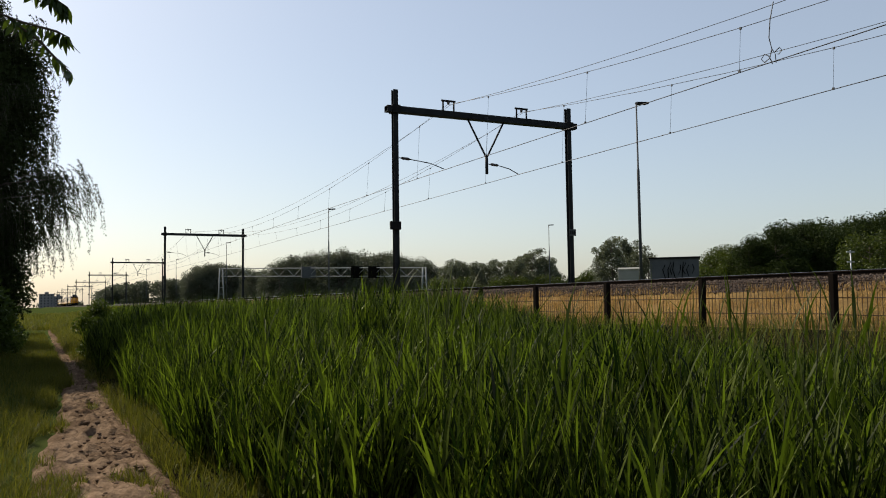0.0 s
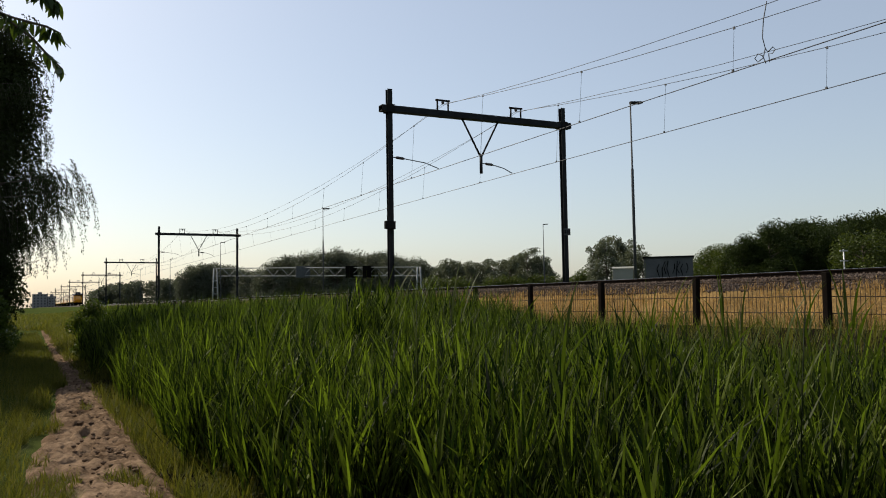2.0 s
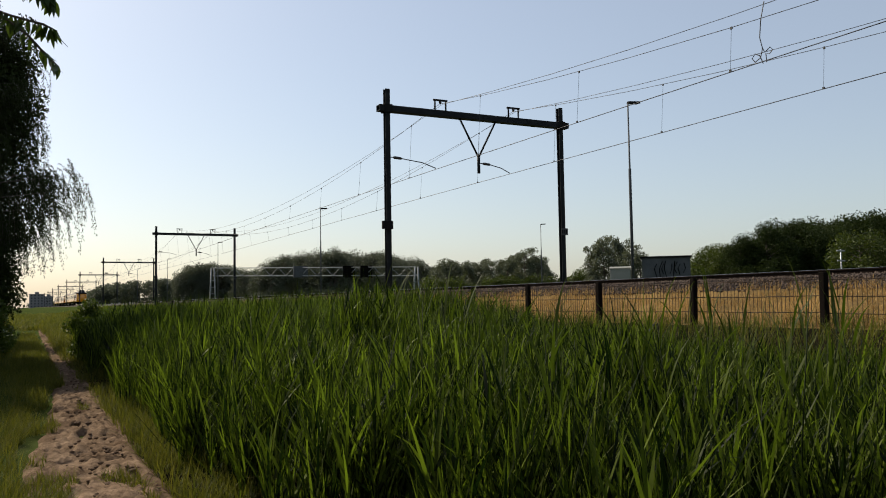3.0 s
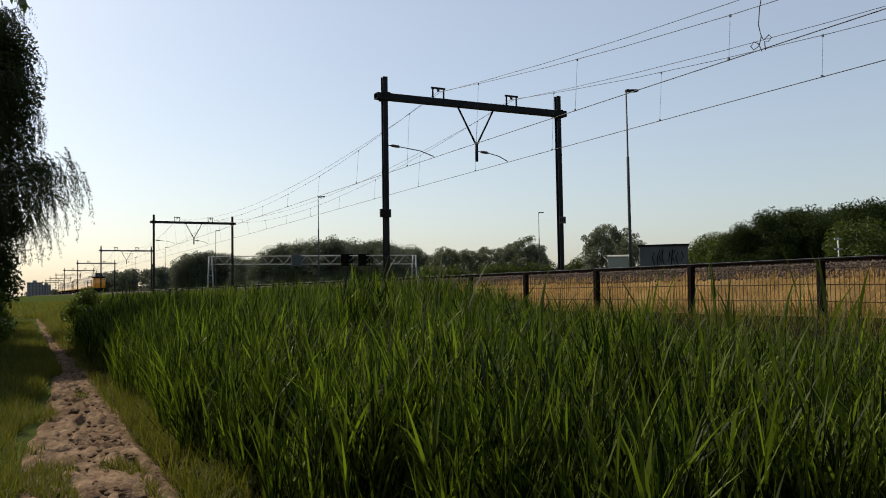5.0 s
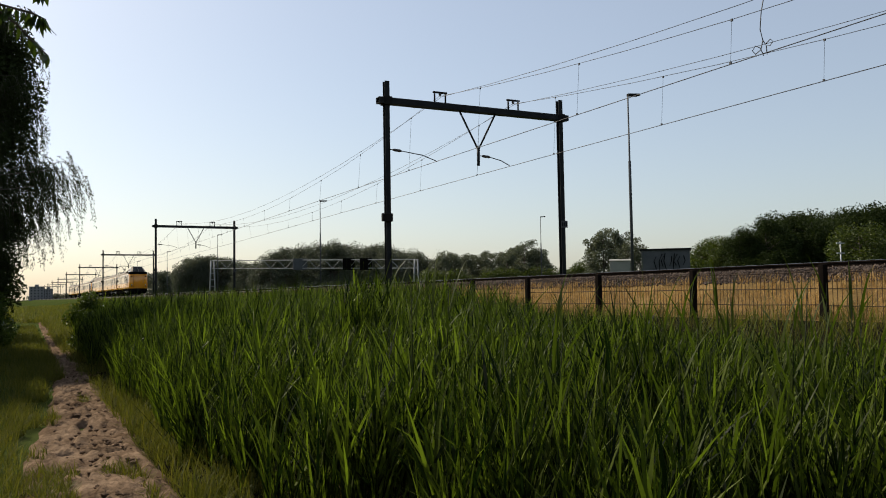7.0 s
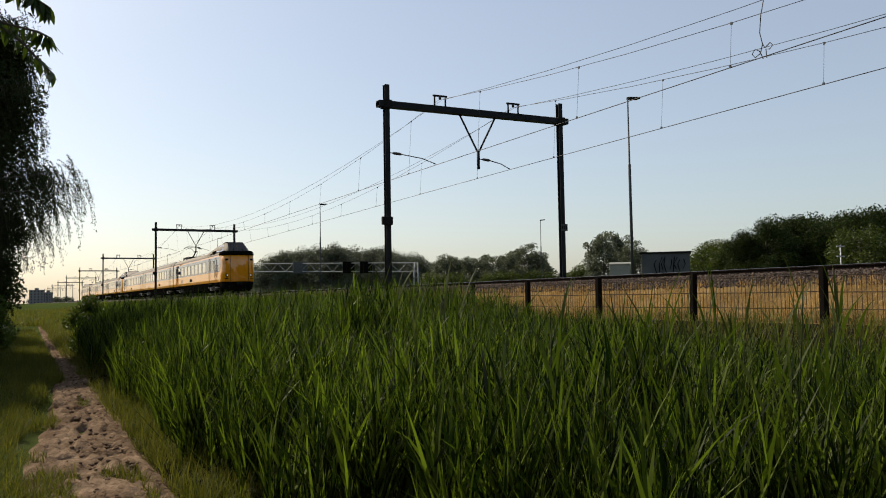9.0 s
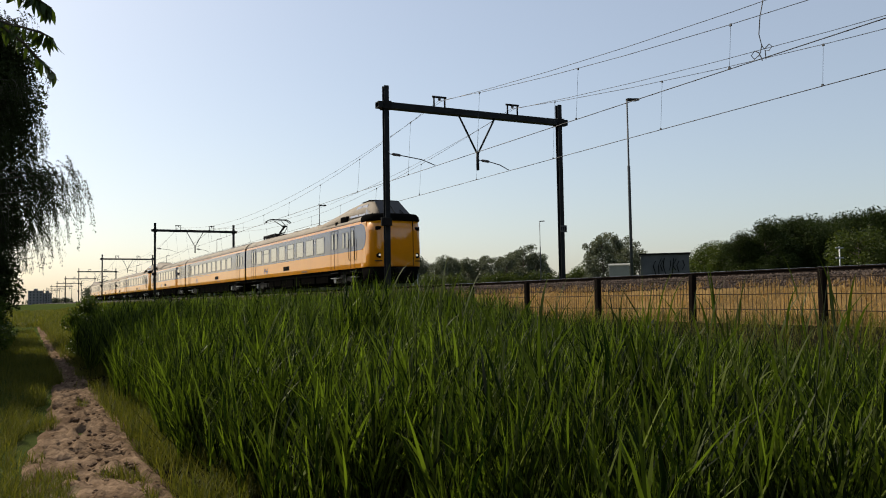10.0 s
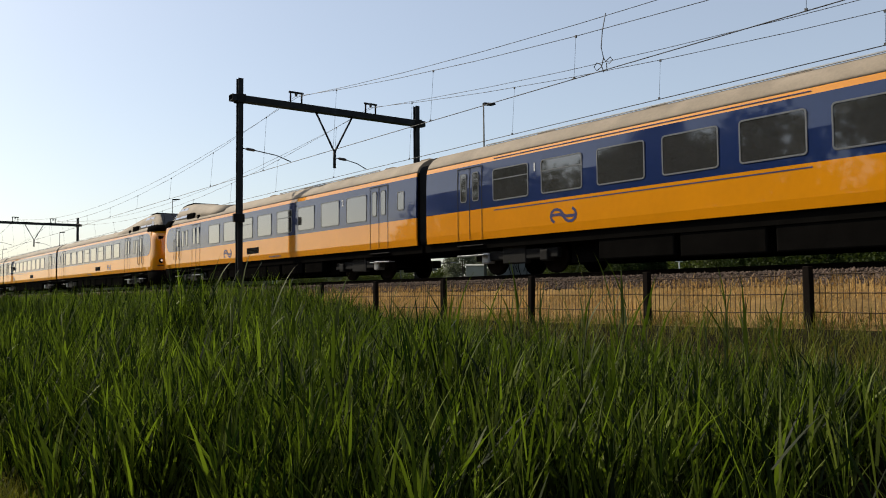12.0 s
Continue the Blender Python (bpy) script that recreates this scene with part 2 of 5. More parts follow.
def ground_z(x, y):
    """Height of the ground: path, reed bed, bank, railway formation, fields."""
    xs = (-3000, -40, -6, -2.2, -0.6, -0.25, 0.3, 1.2, 1.5, 2.2, 6.5, 9.5, 11.9, 12.6, 14.3, 15.2, 24.5, 27.5, 60, 3000)
    zs = (0.3, 0.3, 0.45, 0.32, 0.10, 0.0, -0.045, -0.045, 0.0, -0.05, 0.1, 0.55, 0.95, 1.05, 1.62, 1.62, 1.62, 1.2, 1.0, 1.0)
    z = float(np.interp(x, xs, zs))
    if -30 < x < 14.4 and -20 < y < 120 and not -0.3 < x < 1.5:
        z += 0.05 * noise.noise((x * 0.6, y * 0.6, 3.0))
    return z


def ground():
    xs = [-3000, -900, -300, -120, -60, -40, -25, -15, -10, -6, -4, -3, -2.2, -1.6, -1.1, -0.6, -0.3, -0.05, 0.3, 0.75, 1.2, 1.5, 1.8, 2.2, 3, 4, 5, 6.5, 8, 9.5, 10.7, 11.9, 12.6, 13.4, 14.3, 15.2, 24.5, 27.5, 40, 60, 120, 300, 900, 3000]
    ys = [-3000, -800, -200, -60, -20] + [i * 1.5 - 8 for i in range(60)] + [90, 110, 140, 200, 300, 500, 900, 1600, 3400]
    bm = bmesh.new()
    g = [[bm.verts.new((x, y, ground_z(x, y))) for x in xs] for y in ys]
    for j in range(len(ys) - 1):
        for i in range(len(xs) - 1):
            f = bm.faces.new((g[j][i], g[j][i + 1], g[j + 1][i + 1], g[j + 1][i]))
            f.smooth = True
            mx = (xs[i] + xs[i + 1]) / 2
            # under the reeds the ground takes the colour with shade painted in
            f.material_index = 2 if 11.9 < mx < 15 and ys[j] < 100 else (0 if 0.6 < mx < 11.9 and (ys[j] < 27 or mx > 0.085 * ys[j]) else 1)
    part("ground", bm, ("shaded_soil", "meadow", "straw_ground"))
    tagged(bpy.data.objects["ground"], "flat grassland with a dry straw-coloured railway bank", "ground", kind="structure")


def path():
    """Trodden sandy footpath with hoof-like dents and clods."""
    bm = bmesh.new()
    nx, y0, y1, dy = 46, -6.0, 75.0, 0.07
    rows = []
    y = y0
    ys = []
    while y < y1:
        ys.append(y)
        y += dy if 4 < y < 22 else dy * 4
    for y in ys:
        left = float(np.interp(y, (-6, 4, 7.7, 9.4, 11.8, 15.6, 23, 32, 54, 75), (-0.15, -0.10, -0.02, 0.08, 0.32, 0.52, 0.80, 0.88, 1.05, 1.3)))
        right = float(np.interp(y, (-6, 4, 7, 11.4, 22.6, 53, 75), (0.95, 1.06, 1.14, 1.23, 1.29, 1.74, 2.1)))
        c = (left + right) / 2 + 0.05 * noise.noise((0, y * 0.5, 0))
        hw = (right - left) / 2 + 0.06 * noise.noise((5, y * 0.6, 0)) + 0.05 * noise.noise((9, y * 2.1, 0))
        row = []
        for i in range(nx):
            s = -1 + 2 * i / (nx - 1)
            x = c + s * hw
            edge = max(0, 1 - abs(s))
            h = 0.030 * noise.noise((x * 2.6, y * 1.6, 1)) + 0.040 * noise.noise((x * 6, y * 3.6, 2)) + 0.042 * noise.noise((x * 13, y * 8, 4)) + 0.02 * noise.noise((x * 28, y * 17, 6))
            dent = noise.noise((x * 5.2 + 3, y * 4.1, 7))
            if dent > 0.28 and -0.75 < s < 0.7:
                h -= (dent - 0.28) * 0.42
            z = h * min(1, edge * 4) + 0.01 - 0.06 * (1 - min(1, edge * 4)) ** 2
            row.append(bm.verts.new((x, y, z)))
        rows.append(row)
    for a, b in zip(rows, rows[1:]):
        for i in range(nx - 1):
            f = bm.faces.new((a[i], a[i + 1], b[i + 1], b[i]))
            f.smooth = True
    tagged(part("path", bm, "sand"), "trodden sandy footpath with dents and dry clods", "footpath", kind="structure")


def ballast():
    bm = bmesh.new()
    prof = [(14.35, 1.60), (15.6, 1.885), (16.3, 1.905), (18.2, 1.905), (19.2, 1.88), (20.3, 1.905), (22.2, 1.905), (22.9, 1.885), (24.3, 1.6)]
    loft(bm, [[(x, y, z) for x, z in prof] for y in (-150, 0, 60, 200, 1200)], closed=False, smooth=False)
    tagged(part("ballast_bed", bm, "ballast"), "raised bed of grey-brown crushed stone under the railway tracks", "ballast", kind="structure")
    rng = np.random.default_rng(3)
    base = np.array([(1, 0, 0), (-1, 0, 0), (0, 1, 0), (0, -1, 0), (0, 0, 1), (0, 0, -1)], float)
    tri = np.array([(0, 2, 4), (2, 1, 4), (1, 3, 4), (3, 0, 4), (2, 0, 5), (1, 2, 5), (3, 1, 5), (0, 3, 5)])
    n = 17000
    y = 4 + 46 * rng.random(n) ** 1.3
    x = 14.2 + 2.2 * rng.random(n)
    z = np.interp(x, [p[0] for p in prof], [p[1] for p in prof])
    r = rng.uniform(0.022, 0.05, n)
    v = base[None] * rng.uniform(0.6, 1.25, (n, 6, 1)) + rng.normal(0, 0.18, (n, 6, 3))
    v = v * r[:, None, None] + np.stack([x, y, z + r * 0.35], 1)[:, None]
    f = tri[None] + 6 * np.arange(n)[:, None, None]
    tagged(raw("ballast_stones", v.reshape(-1, 3), f.reshape(-1, 3), "stone"), "loose crushed stones on the ballast shoulder", "stones", kind="stuff")


def track(cx, label):
    t = thing("railway_track", label, "railway track", pose(cx, 0, RAIL_Z), "railway tracks", "structure")
    prof = [(-0.07, -0.16), (0.07, -0.16), (0.07, -0.145), (0.012, -0.12), (0.012, -0.045), (0.036, -0.035), (0.036, -0.005), (0.028, 0), (-0.028, 0), (-0.036, -0.005), (-0.036, -0.035), (-0.012, -0.045), (-0.012, -0.12), (-0.07, -0.145)]
    for s in (-0.7525, 0.7525):
        bm = bmesh.new()
        loft(bm, [[(s + x, y, z) for x, z in prof] for y in (-150, 1200)], smooth=False)
        for f in bm.faces:
            if f.normal.z > 0.7 and f.calc_center_median().z > -0.01:
                f.material_index = 1
        part("rail", bm, ("rail", "rail_head"), t)
    bm = bmesh.new()
    box(bm, -1.25, 1.25, -0.13, 0.13, -0.30, -0.155, 0.02)
    first = part("sleeper", bm, "concrete", t)
    first.location = (0, 4, 0)
    for k in range(1, 110):
        share("sleeper", first.data, t, pose(0, 4 + 0.6 * k, 0))
    bm = bmesh.new()
    for k in range(250):
        y = 70 + 0.6 * k
        box(bm, -1.25, 1.25, y - 0.13, y + 0.13, -0.30, -0.155)
    tagged(part("far_sleepers", bm, "concrete", t), kind="stuff")


ground()
path()
ballast()
track(TRACKS[0], "railway track with rusty rails on concrete sleepers, nearer the path")
track(TRACKS[1], "railway track with rusty rails on concrete sleepers, beyond the first")

# ------------------------------------------------------------------ overhead line
SPAN, FIRST = 70.37, 33.73
POST_L, POST_R = 14.56, 23.96


def portal():
    """Steel portal over both tracks; its base is the foot of the near post, rails 2.08 above datum."""
    p = thing("catenary_portal", "dark steel railway portal with two posts carrying the overhead wires", "catenary portal", group="portals over the tracks")
    for x, foot in ((POST_L, 1.45), (POST_R, 1.45)):
        bm = bmesh.new()
        w, t, d = 0.115, 0.022, 0.12
        h = [(-w, -d), (w, -d), (w, t - d), (t / 2, t - d), (t / 2, d - t), (w, d - t), (w, d), (-w, d), (-w, d - t), (-t / 2, d - t), (-t / 2, t - d), (-w, t - d)]
        loft(bm, [[(x + a, b, z) for a, b in h] for z in (foot, 11.05)], smooth=False)
        part("post", bm, "mast", p)
        bm = bmesh.new()
        box(bm, x - 0.32, x + 0.32, -0.32, 0.32, foot - 0.5, foot + 0.35, 0.04)
        part("footing", bm, "concrete", p)
    bm = bmesh.new()
    for z in (10.02, 10.26):
        box(bm, POST_L - 0.42, POST_R + 0.42, -0.20, 0.20, z, z + 0.035)
    box(bm, POST_L - 0.42, POST_R + 0.42, -0.20, -0.18, 10.055, 10.26)
    box(bm, POST_L - 0.42, POST_R + 0.42, 0.18, 0.20, 10.055, 10.26)
    part("beam", bm, "mast", p)
    for x in (POST_L, POST_R):
        bm = bmesh.new()
        box(bm, x - 0.20, x + 0.20, -0.22, 0.22, 9.97, 10.34, 0.01)
        part("clamp", bm, "dark_metal", p)
    for x in TRACKS:
        bm = bmesh.new()
        for a in (-0.28, 0.28):
            tube(bm, [(x + a, 0, 10.29), (x + a, 0, 10.82)], 0.04, 6)
        tube(bm, [(x - 0.36, 0, 10.80), (x + 0.36, 0, 10.80)], 0.05, 6)
        part("wire_support", bm, "dark_metal", p)
        bm = bmesh.new()
        tube(bm, [(x, 0, 10.80), (x, 0, 10.74), (x, 0, 10.70), (x, 0, 10.62)], [0.03, 0.07, 0.07, 0.03], 8)
        part("insulator", bm, "insulator", p)
    mid = sum(TRACKS) / 2
    for x in (18.28, 20.22):
        bm = bmesh.new()
        tube(bm, [(x, 0, 10.03), (mid, 0, 8.25)], 0.045, 6)
        part("strut", bm, "mast", p)
    bm = bmesh.new()
    tube(bm, [(mid, 0, 8.32), (mid, 0, 7.5)], 0.075, 8)
    part("drop_tube", bm, "mast", p)
    for x0, x1 in ((POST_L + 0.15, TRACKS[0] - 0.27), (mid + 0.07, TRACKS[1] - 0.27)):
        bm = bmesh.new()
        tube(bm, [(x0, 0, 7.98), (x0 + 0.5, 0, 7.95), (x0 + (x1 - x0) * 0.7, 0, 7.82), (x1, 0, 7.6)], 0.022, 6)
        part("registration_arm", bm, "dark_metal", p)
        bm = bmesh.new()
        tube(bm, [(x0 + 0.12, 0, 7.975), (x0 + 0.2, 0, 7.97), (x0 + 0.5, 0, 7.95), (x0 + 0.58, 0, 7.94)], [0.03, 0.065, 0.065, 0.03], 8)
        part("insulator", bm, "insulator", p)
    bm = bmesh.new()
    box(bm, POST_L - 0.36, POST_L + 0.14, -0.28, -0.12, 4.72, 5.08, 0.02)
    part("junction_box", bm, "dark_metal", p, "dark metal box")
    bm = bmesh.new()
    box(bm, POST_R - 0.14, POST_R + 0.24, -0.15, -0.13, 4.66, 5.0, 0.004)
    plate = part("number_plate", bm, "hut", p, "pale plate with dark marks")
    bm = bmesh.new()
    for k in range(3):
        box(bm, POST_R - 0.12 + 0.12 * k, POST_R - 0.04 + 0.12 * k, -0.156, -0.15, 4.74, 4.92)
    part("marks", bm, "dark_metal", plate)
    p.matrix_basis = pose(0, FIRST, 0)
    for k in (-1, 1, 2, 3, 4, 5, 6, 7, 8):
        copy_thing(p, pose(0, FIRST + SPAN * k, 0))


def overhead_line(x, label):
    o = thing("overhead_line", label, "overhead wire", pose(x, 0, 0), "overhead wires")
    contact = RAIL_Z + 5.5

    def height(y, low):
        s = ((y - FIRST) / SPAN) % 1.0
        return low + (10.62 - low) * (2 * s - 1) ** 2
    ys = [FIRST + SPAN * (k / 16) for k in range(-16, 8 * 16 + 1)]

    def zig(y):
        return 0.22 * math.cos(math.pi * (y - FIRST) / SPAN)
    for name, low, r in (("feeder_wire", 8.76, 0.010), ("messenger_wire", 8.24, 0.010)):
        bm = bmesh.new()
        off = 0.10 if low > 8.5 else -0.05
        tube(bm, [(off, y, height(y, low)) for y in ys], r, 4)
        part(name, bm, "wire", o)
    bm = bmesh.new()
    tube(bm, [(-zig(y), y, contact) for y in ys], 0.014, 4)
    part("contact_wire", bm, "wire", o)
    y = 16.1 - 4 * 6.9
    if x > 19:
        y += 0.2
    while y < FIRST + 2.2 * SPAN:
        bm = bmesh.new()
        tube(bm, [(-0.05, y, height(y, 8.24)), (-zig(y), y, contact)], 0.006, 4)
        box(bm, -0.07, -0.03, y - 0.03, y + 0.03, height(y, 8.24) - 0.05, height(y, 8.24) + 0.02)
        box(bm, -zig(y) - 0.02, -zig(y) + 0.02, y - 0.03, y + 0.03, contact - 0.01, contact + 0.06)
        part("dropper", bm, "wire", o)
        y += 6.9
    if x < 19:
        # curled jumper cable between the three wires
        y = 15.1
        bm = bmesh.new()
        pts = [(0.1, y, height(y, 8.86)), (0.02, y + 0.06, height(y, 8.24)), (0.0, y + 0.1, 8.3), (0.0, y + 0.02, 7.98), (0, y - 0.05, 7.86), (0, y - 0.22, 7.95), (0, y - 0.30, 7.86), (0, y - 0.2, 7.78), (0, y - 0.08, 7.82), (0, y - 0.1, contact)]
        tube(bm, pts, 0.014, 5)
        pts = [(0.0, y + 0.02, 7.98), (0, y + 0.1, 7.75), (0, y + 0.28, 7.68), (0, y + 0.38, 7.80), (0, y + 0.27, 7.90), (0, y + 0.13, 7.82), (0, y + 0.06, 7.68), (0, y + 0.02, contact)]
        tube(bm, pts, 0.014, 5)
        part("jumper_cable", bm, "wire", o)


portal()
overhead_line(TRACKS[0], "taut overhead wires with droppers above the nearer track")
overhead_line(TRACKS[1], "taut overhead wires with droppers above the farther track")

# ------------------------------------------------------------------ train
SPEED = 34.6  # metres a second, towards the camera's side


def side_x(z):
    return float(np.interp(z, (0.95, 1.07, 1.25, 2.6, 3.33, 3.47, 3.62, 3.82, 3.96, 4.05, 4.10), (1.38, 1.44, 1.455, 1.455, 1.435, 1.40, 1.34, 1.15, 0.90, 0.55, 0.0)))


def rounded(y0, y1, z0, z1, r, n=5):
    pts = []
    for cy, cz, a0 in ((y1 - r, z1 - r, 0), (y0 + r, z1 - r, 90), (y0 + r, z0 + r, 180), (y1 - r, z0 + r, 270)):
        for k in range(n):
            a = radians(a0 + 90 * k / (n - 1))
            pts.append((cy + r * math.cos(a), cz + r * math.sin(a)))
    return pts


def slab(bm, outline, xa, xb):
    """A plate with the given outline in y, z between two planes of x."""
    a = [bm.verts.new((xa, y, z)) for y, z in outline]
    b = [bm.verts.new((xb, y, z)) for y, z in outline]
    n = len(outline)
    for k in range(n):
        bm.faces.new((a[k], a[(k + 1) % n], b[(k + 1) % n], b[k]))
    bm.faces.new(a)
    bm.faces.new(b[::-1])
    bmesh.ops.recalc_face_normals(bm, faces=bm.faces)


def ring(bm, outer, inner, xa, xb):
    n = len(outer)
    loops = [[bm.verts.new((x, y, z)) for y, z in o] for x, o in ((xa, outer), (xb, outer), (xb, inner), (xa, inner))]
    for p, q in zip(loops, loops[1:] + loops[:1]):
        for k in range(n):
            bm.faces.new((p[k], p[(k + 1) % n], q[(k + 1) % n], q[k]))
    bmesh.ops.recalc_face_normals(bm, faces=bm.faces)


def car_window(car, s, y0, y1, z0=2.10, z1=3.07, vent=False, r=0.09):
    x = 1.452
    bm = bmesh.new()
    ring(bm, rounded(y0, y1, z0, z1, r), rounded(y0 + 0.035, y1 - 0.035, z0 + 0.035, z1 - 0.035, r - 0.03), s * x, s * (x + 0.016))
    w = part("window", bm, "frame_grey", car)
    bm = bmesh.new()
    slab(bm, rounded(y0 + 0.03, y1 - 0.03, z0 + 0.03, z1 - 0.03, r - 0.03), s * (x - 0.01), s * (x + 0.007))
    part("pane", bm, "tinted", w)
    if vent:
        bm = bmesh.new()
        box(bm, min(s * (x + 0.007), s * (x + 0.014)), max(s * (x + 0.007), s * (x + 0.014)), y0 + 0.03, y1 - 0.03, z1 - 0.33, z1 - 0.30)
        part("sash_bar", bm, "frame_grey", w)


def car_door(car, s, yc, cab=False):
    """A pair of narrow door leaves with tall windows, handrails and steps."""
    x = 1.457
    half = 0.30 if cab else 0.58
    bm = bmesh.new()
    for y in ([yc - half, yc + half] if cab else [yc - half, yc, yc + half]):
        box(bm, min(s * x, s * (x + 0.006)), max(s * x, s * (x + 0.006)), y - 0.012, y + 0.012, 1.08, 3.26)
    box(bm, min(s * x, s * (x + 0.006)), max(s * x, s * (x + 0.006)), yc - half, yc + half, 3.25, 3.275)
    d = part("door", bm, "rubber", car)
    for k in ([yc] if cab else [yc - half * 0.5, yc + half * 0.5]):
        bm = bmesh.new()
        slab(bm, rounded(k - 0.13, k + 0.13, 2.25, 3.08, 0.07), s * (x - 0.005), s * (x + 0.008))
        part("door_window", bm, "tinted", d)
        bm = bmesh.new()
        ring(bm, rounded(k - 0.155, k + 0.155, 2.225, 3.105, 0.085), rounded(k - 0.128, k + 0.128, 2.252, 3.078, 0.07), s * (x - 0.004), s * (x + 0.012))
        part("door_frame", bm, "frame_grey", d)
    if cab:
        for y in (yc - half - 0.1, yc + half + 0.1):
            bm = bmesh.new()
            tube(bm, [(s * 1.45, y, 1.5), (s * 1.52, y, 1.55), (s * 1.52, y, 2.6), (s * 1.45, y, 2.65)], 0.018, 6)
            part("handrail", bm, "black", d)
    for z in (0.92, 0.62):
        bm = bmesh.new()
        box(bm, min(s * 1.20, s * 1.46), max(s * 1.20, s * 1.46), yc - half - 0.05, yc + half + 0.05, z - 0.03, z, 0.008)
        part("step", bm, "galv" if z < 0.8 else "dark_metal", d)


def bogie(car, yc):
    bm = bmesh.new()
    for s in (-1, 1):
        box(bm, s * 1.15 - 0.08, s * 1.15 + 0.08, yc - 1.75, yc + 1.75, 0.42, 0.70, 0.03)
        box(bm, s * 1.15 - 0.10, s * 1.15 + 0.10, yc - 0.5, yc + 0.5, 0.30, 0.86, 0.04)
    box(bm, -1.1, 1.1, yc - 0.25, yc + 0.25, 0.5, 0.8)
    b = part("bogie", bm, "dark_metal", car, "dark dusty bogie frame")
    for y in (yc - 1.25, yc + 1.25):
        for s in (-1, 1):
            bm = bmesh.new()
            tube(bm, [(s * 0.70, y, 0.47), (s * 0.72, y, 0.47), (s * 0.84, y, 0.47), (s * 0.85, y, 0.47)], [0.44, 0.46, 0.46, 0.40], 20)
            part("wheel", bm, "rail", b)
            bm = bmesh.new()
            box(bm, s * 1.15 - 0.14, s * 1.15 + 0.14, y - 0.16, y + 0.16, 0.34, 0.66, 0.04)
            part("axle_box", bm, "galv" if (y > yc) else "dark_metal", b)


def underframe(car, ya, yb, seed):
    rng = random.Random(seed)
    bm = bmesh.new()
    box(bm, -1.36, 1.36, ya, yb, 0.80, 1.06)
    box(bm, -0.95, 0.95, ya + 6.2, yb - 6.2, 0.26, 0.80)
    part("underframe", bm, "black", car)
    y = ya + 6.3
    while y < yb - 7.5:
        w = rng.uniform(1.2, 2.8)
        for s in (-1, 1):
            bm = bmesh.new()
            lo = rng.choice((0.24, 0.28, 0.36))
            box(bm, min(s * 0.5, s * 1.33), max(s * 0.5, s * 1.33), y, y + w, lo, 0.82, 0.04)
            part("equipment_box", bm, "black", car)
        y += w + rng.uniform(0.08, 0.3)


def side_shell(car, ya, yb, blunt=0.0, blue_from=None):
    """Painted body sides: lower panels, window band, cantrail stripe, roof."""
    for name, z0, z1, key in (("lower_panel", 1.06, 1.97, "yellow"), ("window_band", 1.97, 3.33, "blue"), ("cantrail_stripe", 3.33, 3.47, "yellow")):
        for s in (-1, 1):
            n = 16 if name == "window_band" and blunt else 4
            zs = [z0 + (z1 - z0) * k / n for k in range(n + 1)]
            a = ya
            bm = bmesh.new()
            rows = []
            for z in zs:
                ys = [a, a + 0.4, yb]
                if name == "window_band" and blunt:
                    c, h = (z0 + z1) / 2, (z1 - z0) / 2
                    k = math.sqrt(max(0, 1 - ((z - c) / h) ** 2))
                    ys[0] = a + blunt * (1 - k)
                    ys[1] = a + blunt + 0.2
                rows.append([(s * side_x(z), y, z) for y in ys] + [(s * (side_x(z) - 0.05), y, z) for y in ys[::-1]])
            loft(bm, rows, smooth=False)
            part(name, bm, key, car)
            if name == "window_band" and blunt:
                bm = bmesh.new()
                rows = [[(s * (side_x(z) - 0.004), y, z) for y in (a, a + blunt + 0.2)] + [(s * (side_x(z) - 0.04), y, z) for y in (a + blunt + 0.2, a)] for z in zs]
                loft(bm, rows, smooth=False)
                part("corner_panel", bm, "yellow", car)
    zs = [3.47, 3.54, 3.62, 3.72, 3.82, 3.90, 3.96, 4.01, 4.05, 4.08, 4.10]
    sec = [(-side_x(z), z) for z in zs] + [(side_x(z), z) for z in zs[-2::-1]]
    bm = bmesh.new()
    loft(bm, [[(x, y, z) for x, z in sec] for y in (ya, ya + 0.03, (ya + yb) / 2, yb - 0.03, yb)], closed=True)
    part("roof", bm, "roof", car, "dusty beige-grey roof")
    for y, d in ((ya, 1), (yb, -1)):
        if y == ya and blunt:
            continue
        bm = bmesh.new()
        box(bm, -1.38, 1.38, min(y, y + d * 0.05), max(y, y + d * 0.05), 1.06, 3.5)
        part("end_wall", bm, "black", car)


def roof_vents(car, ys):
    for y in ys:
        bm = bmesh.new()
        loft(bm, [[(-0.35, y - w, 4.02 + h), (0.35, y - w, 4.02 + h), (0.35, y + w, 4.02 + h), (-0.35, y + w, 4.02 + h)] for w, h in ((0.38, 0), (0.36, 0.09), (0.24, 0.14))], smooth=False)
        part("roof_vent", bm, "roof", car)
    bm = bmesh.new()
    for x in (-0.95, 0.95):
        tube(bm, [(x, ys[0] - 2, 3.98), (x, ys[-1] + 2, 3.98)], 0.022, 5)
    part("roof_conduit", bm, "galv", car)


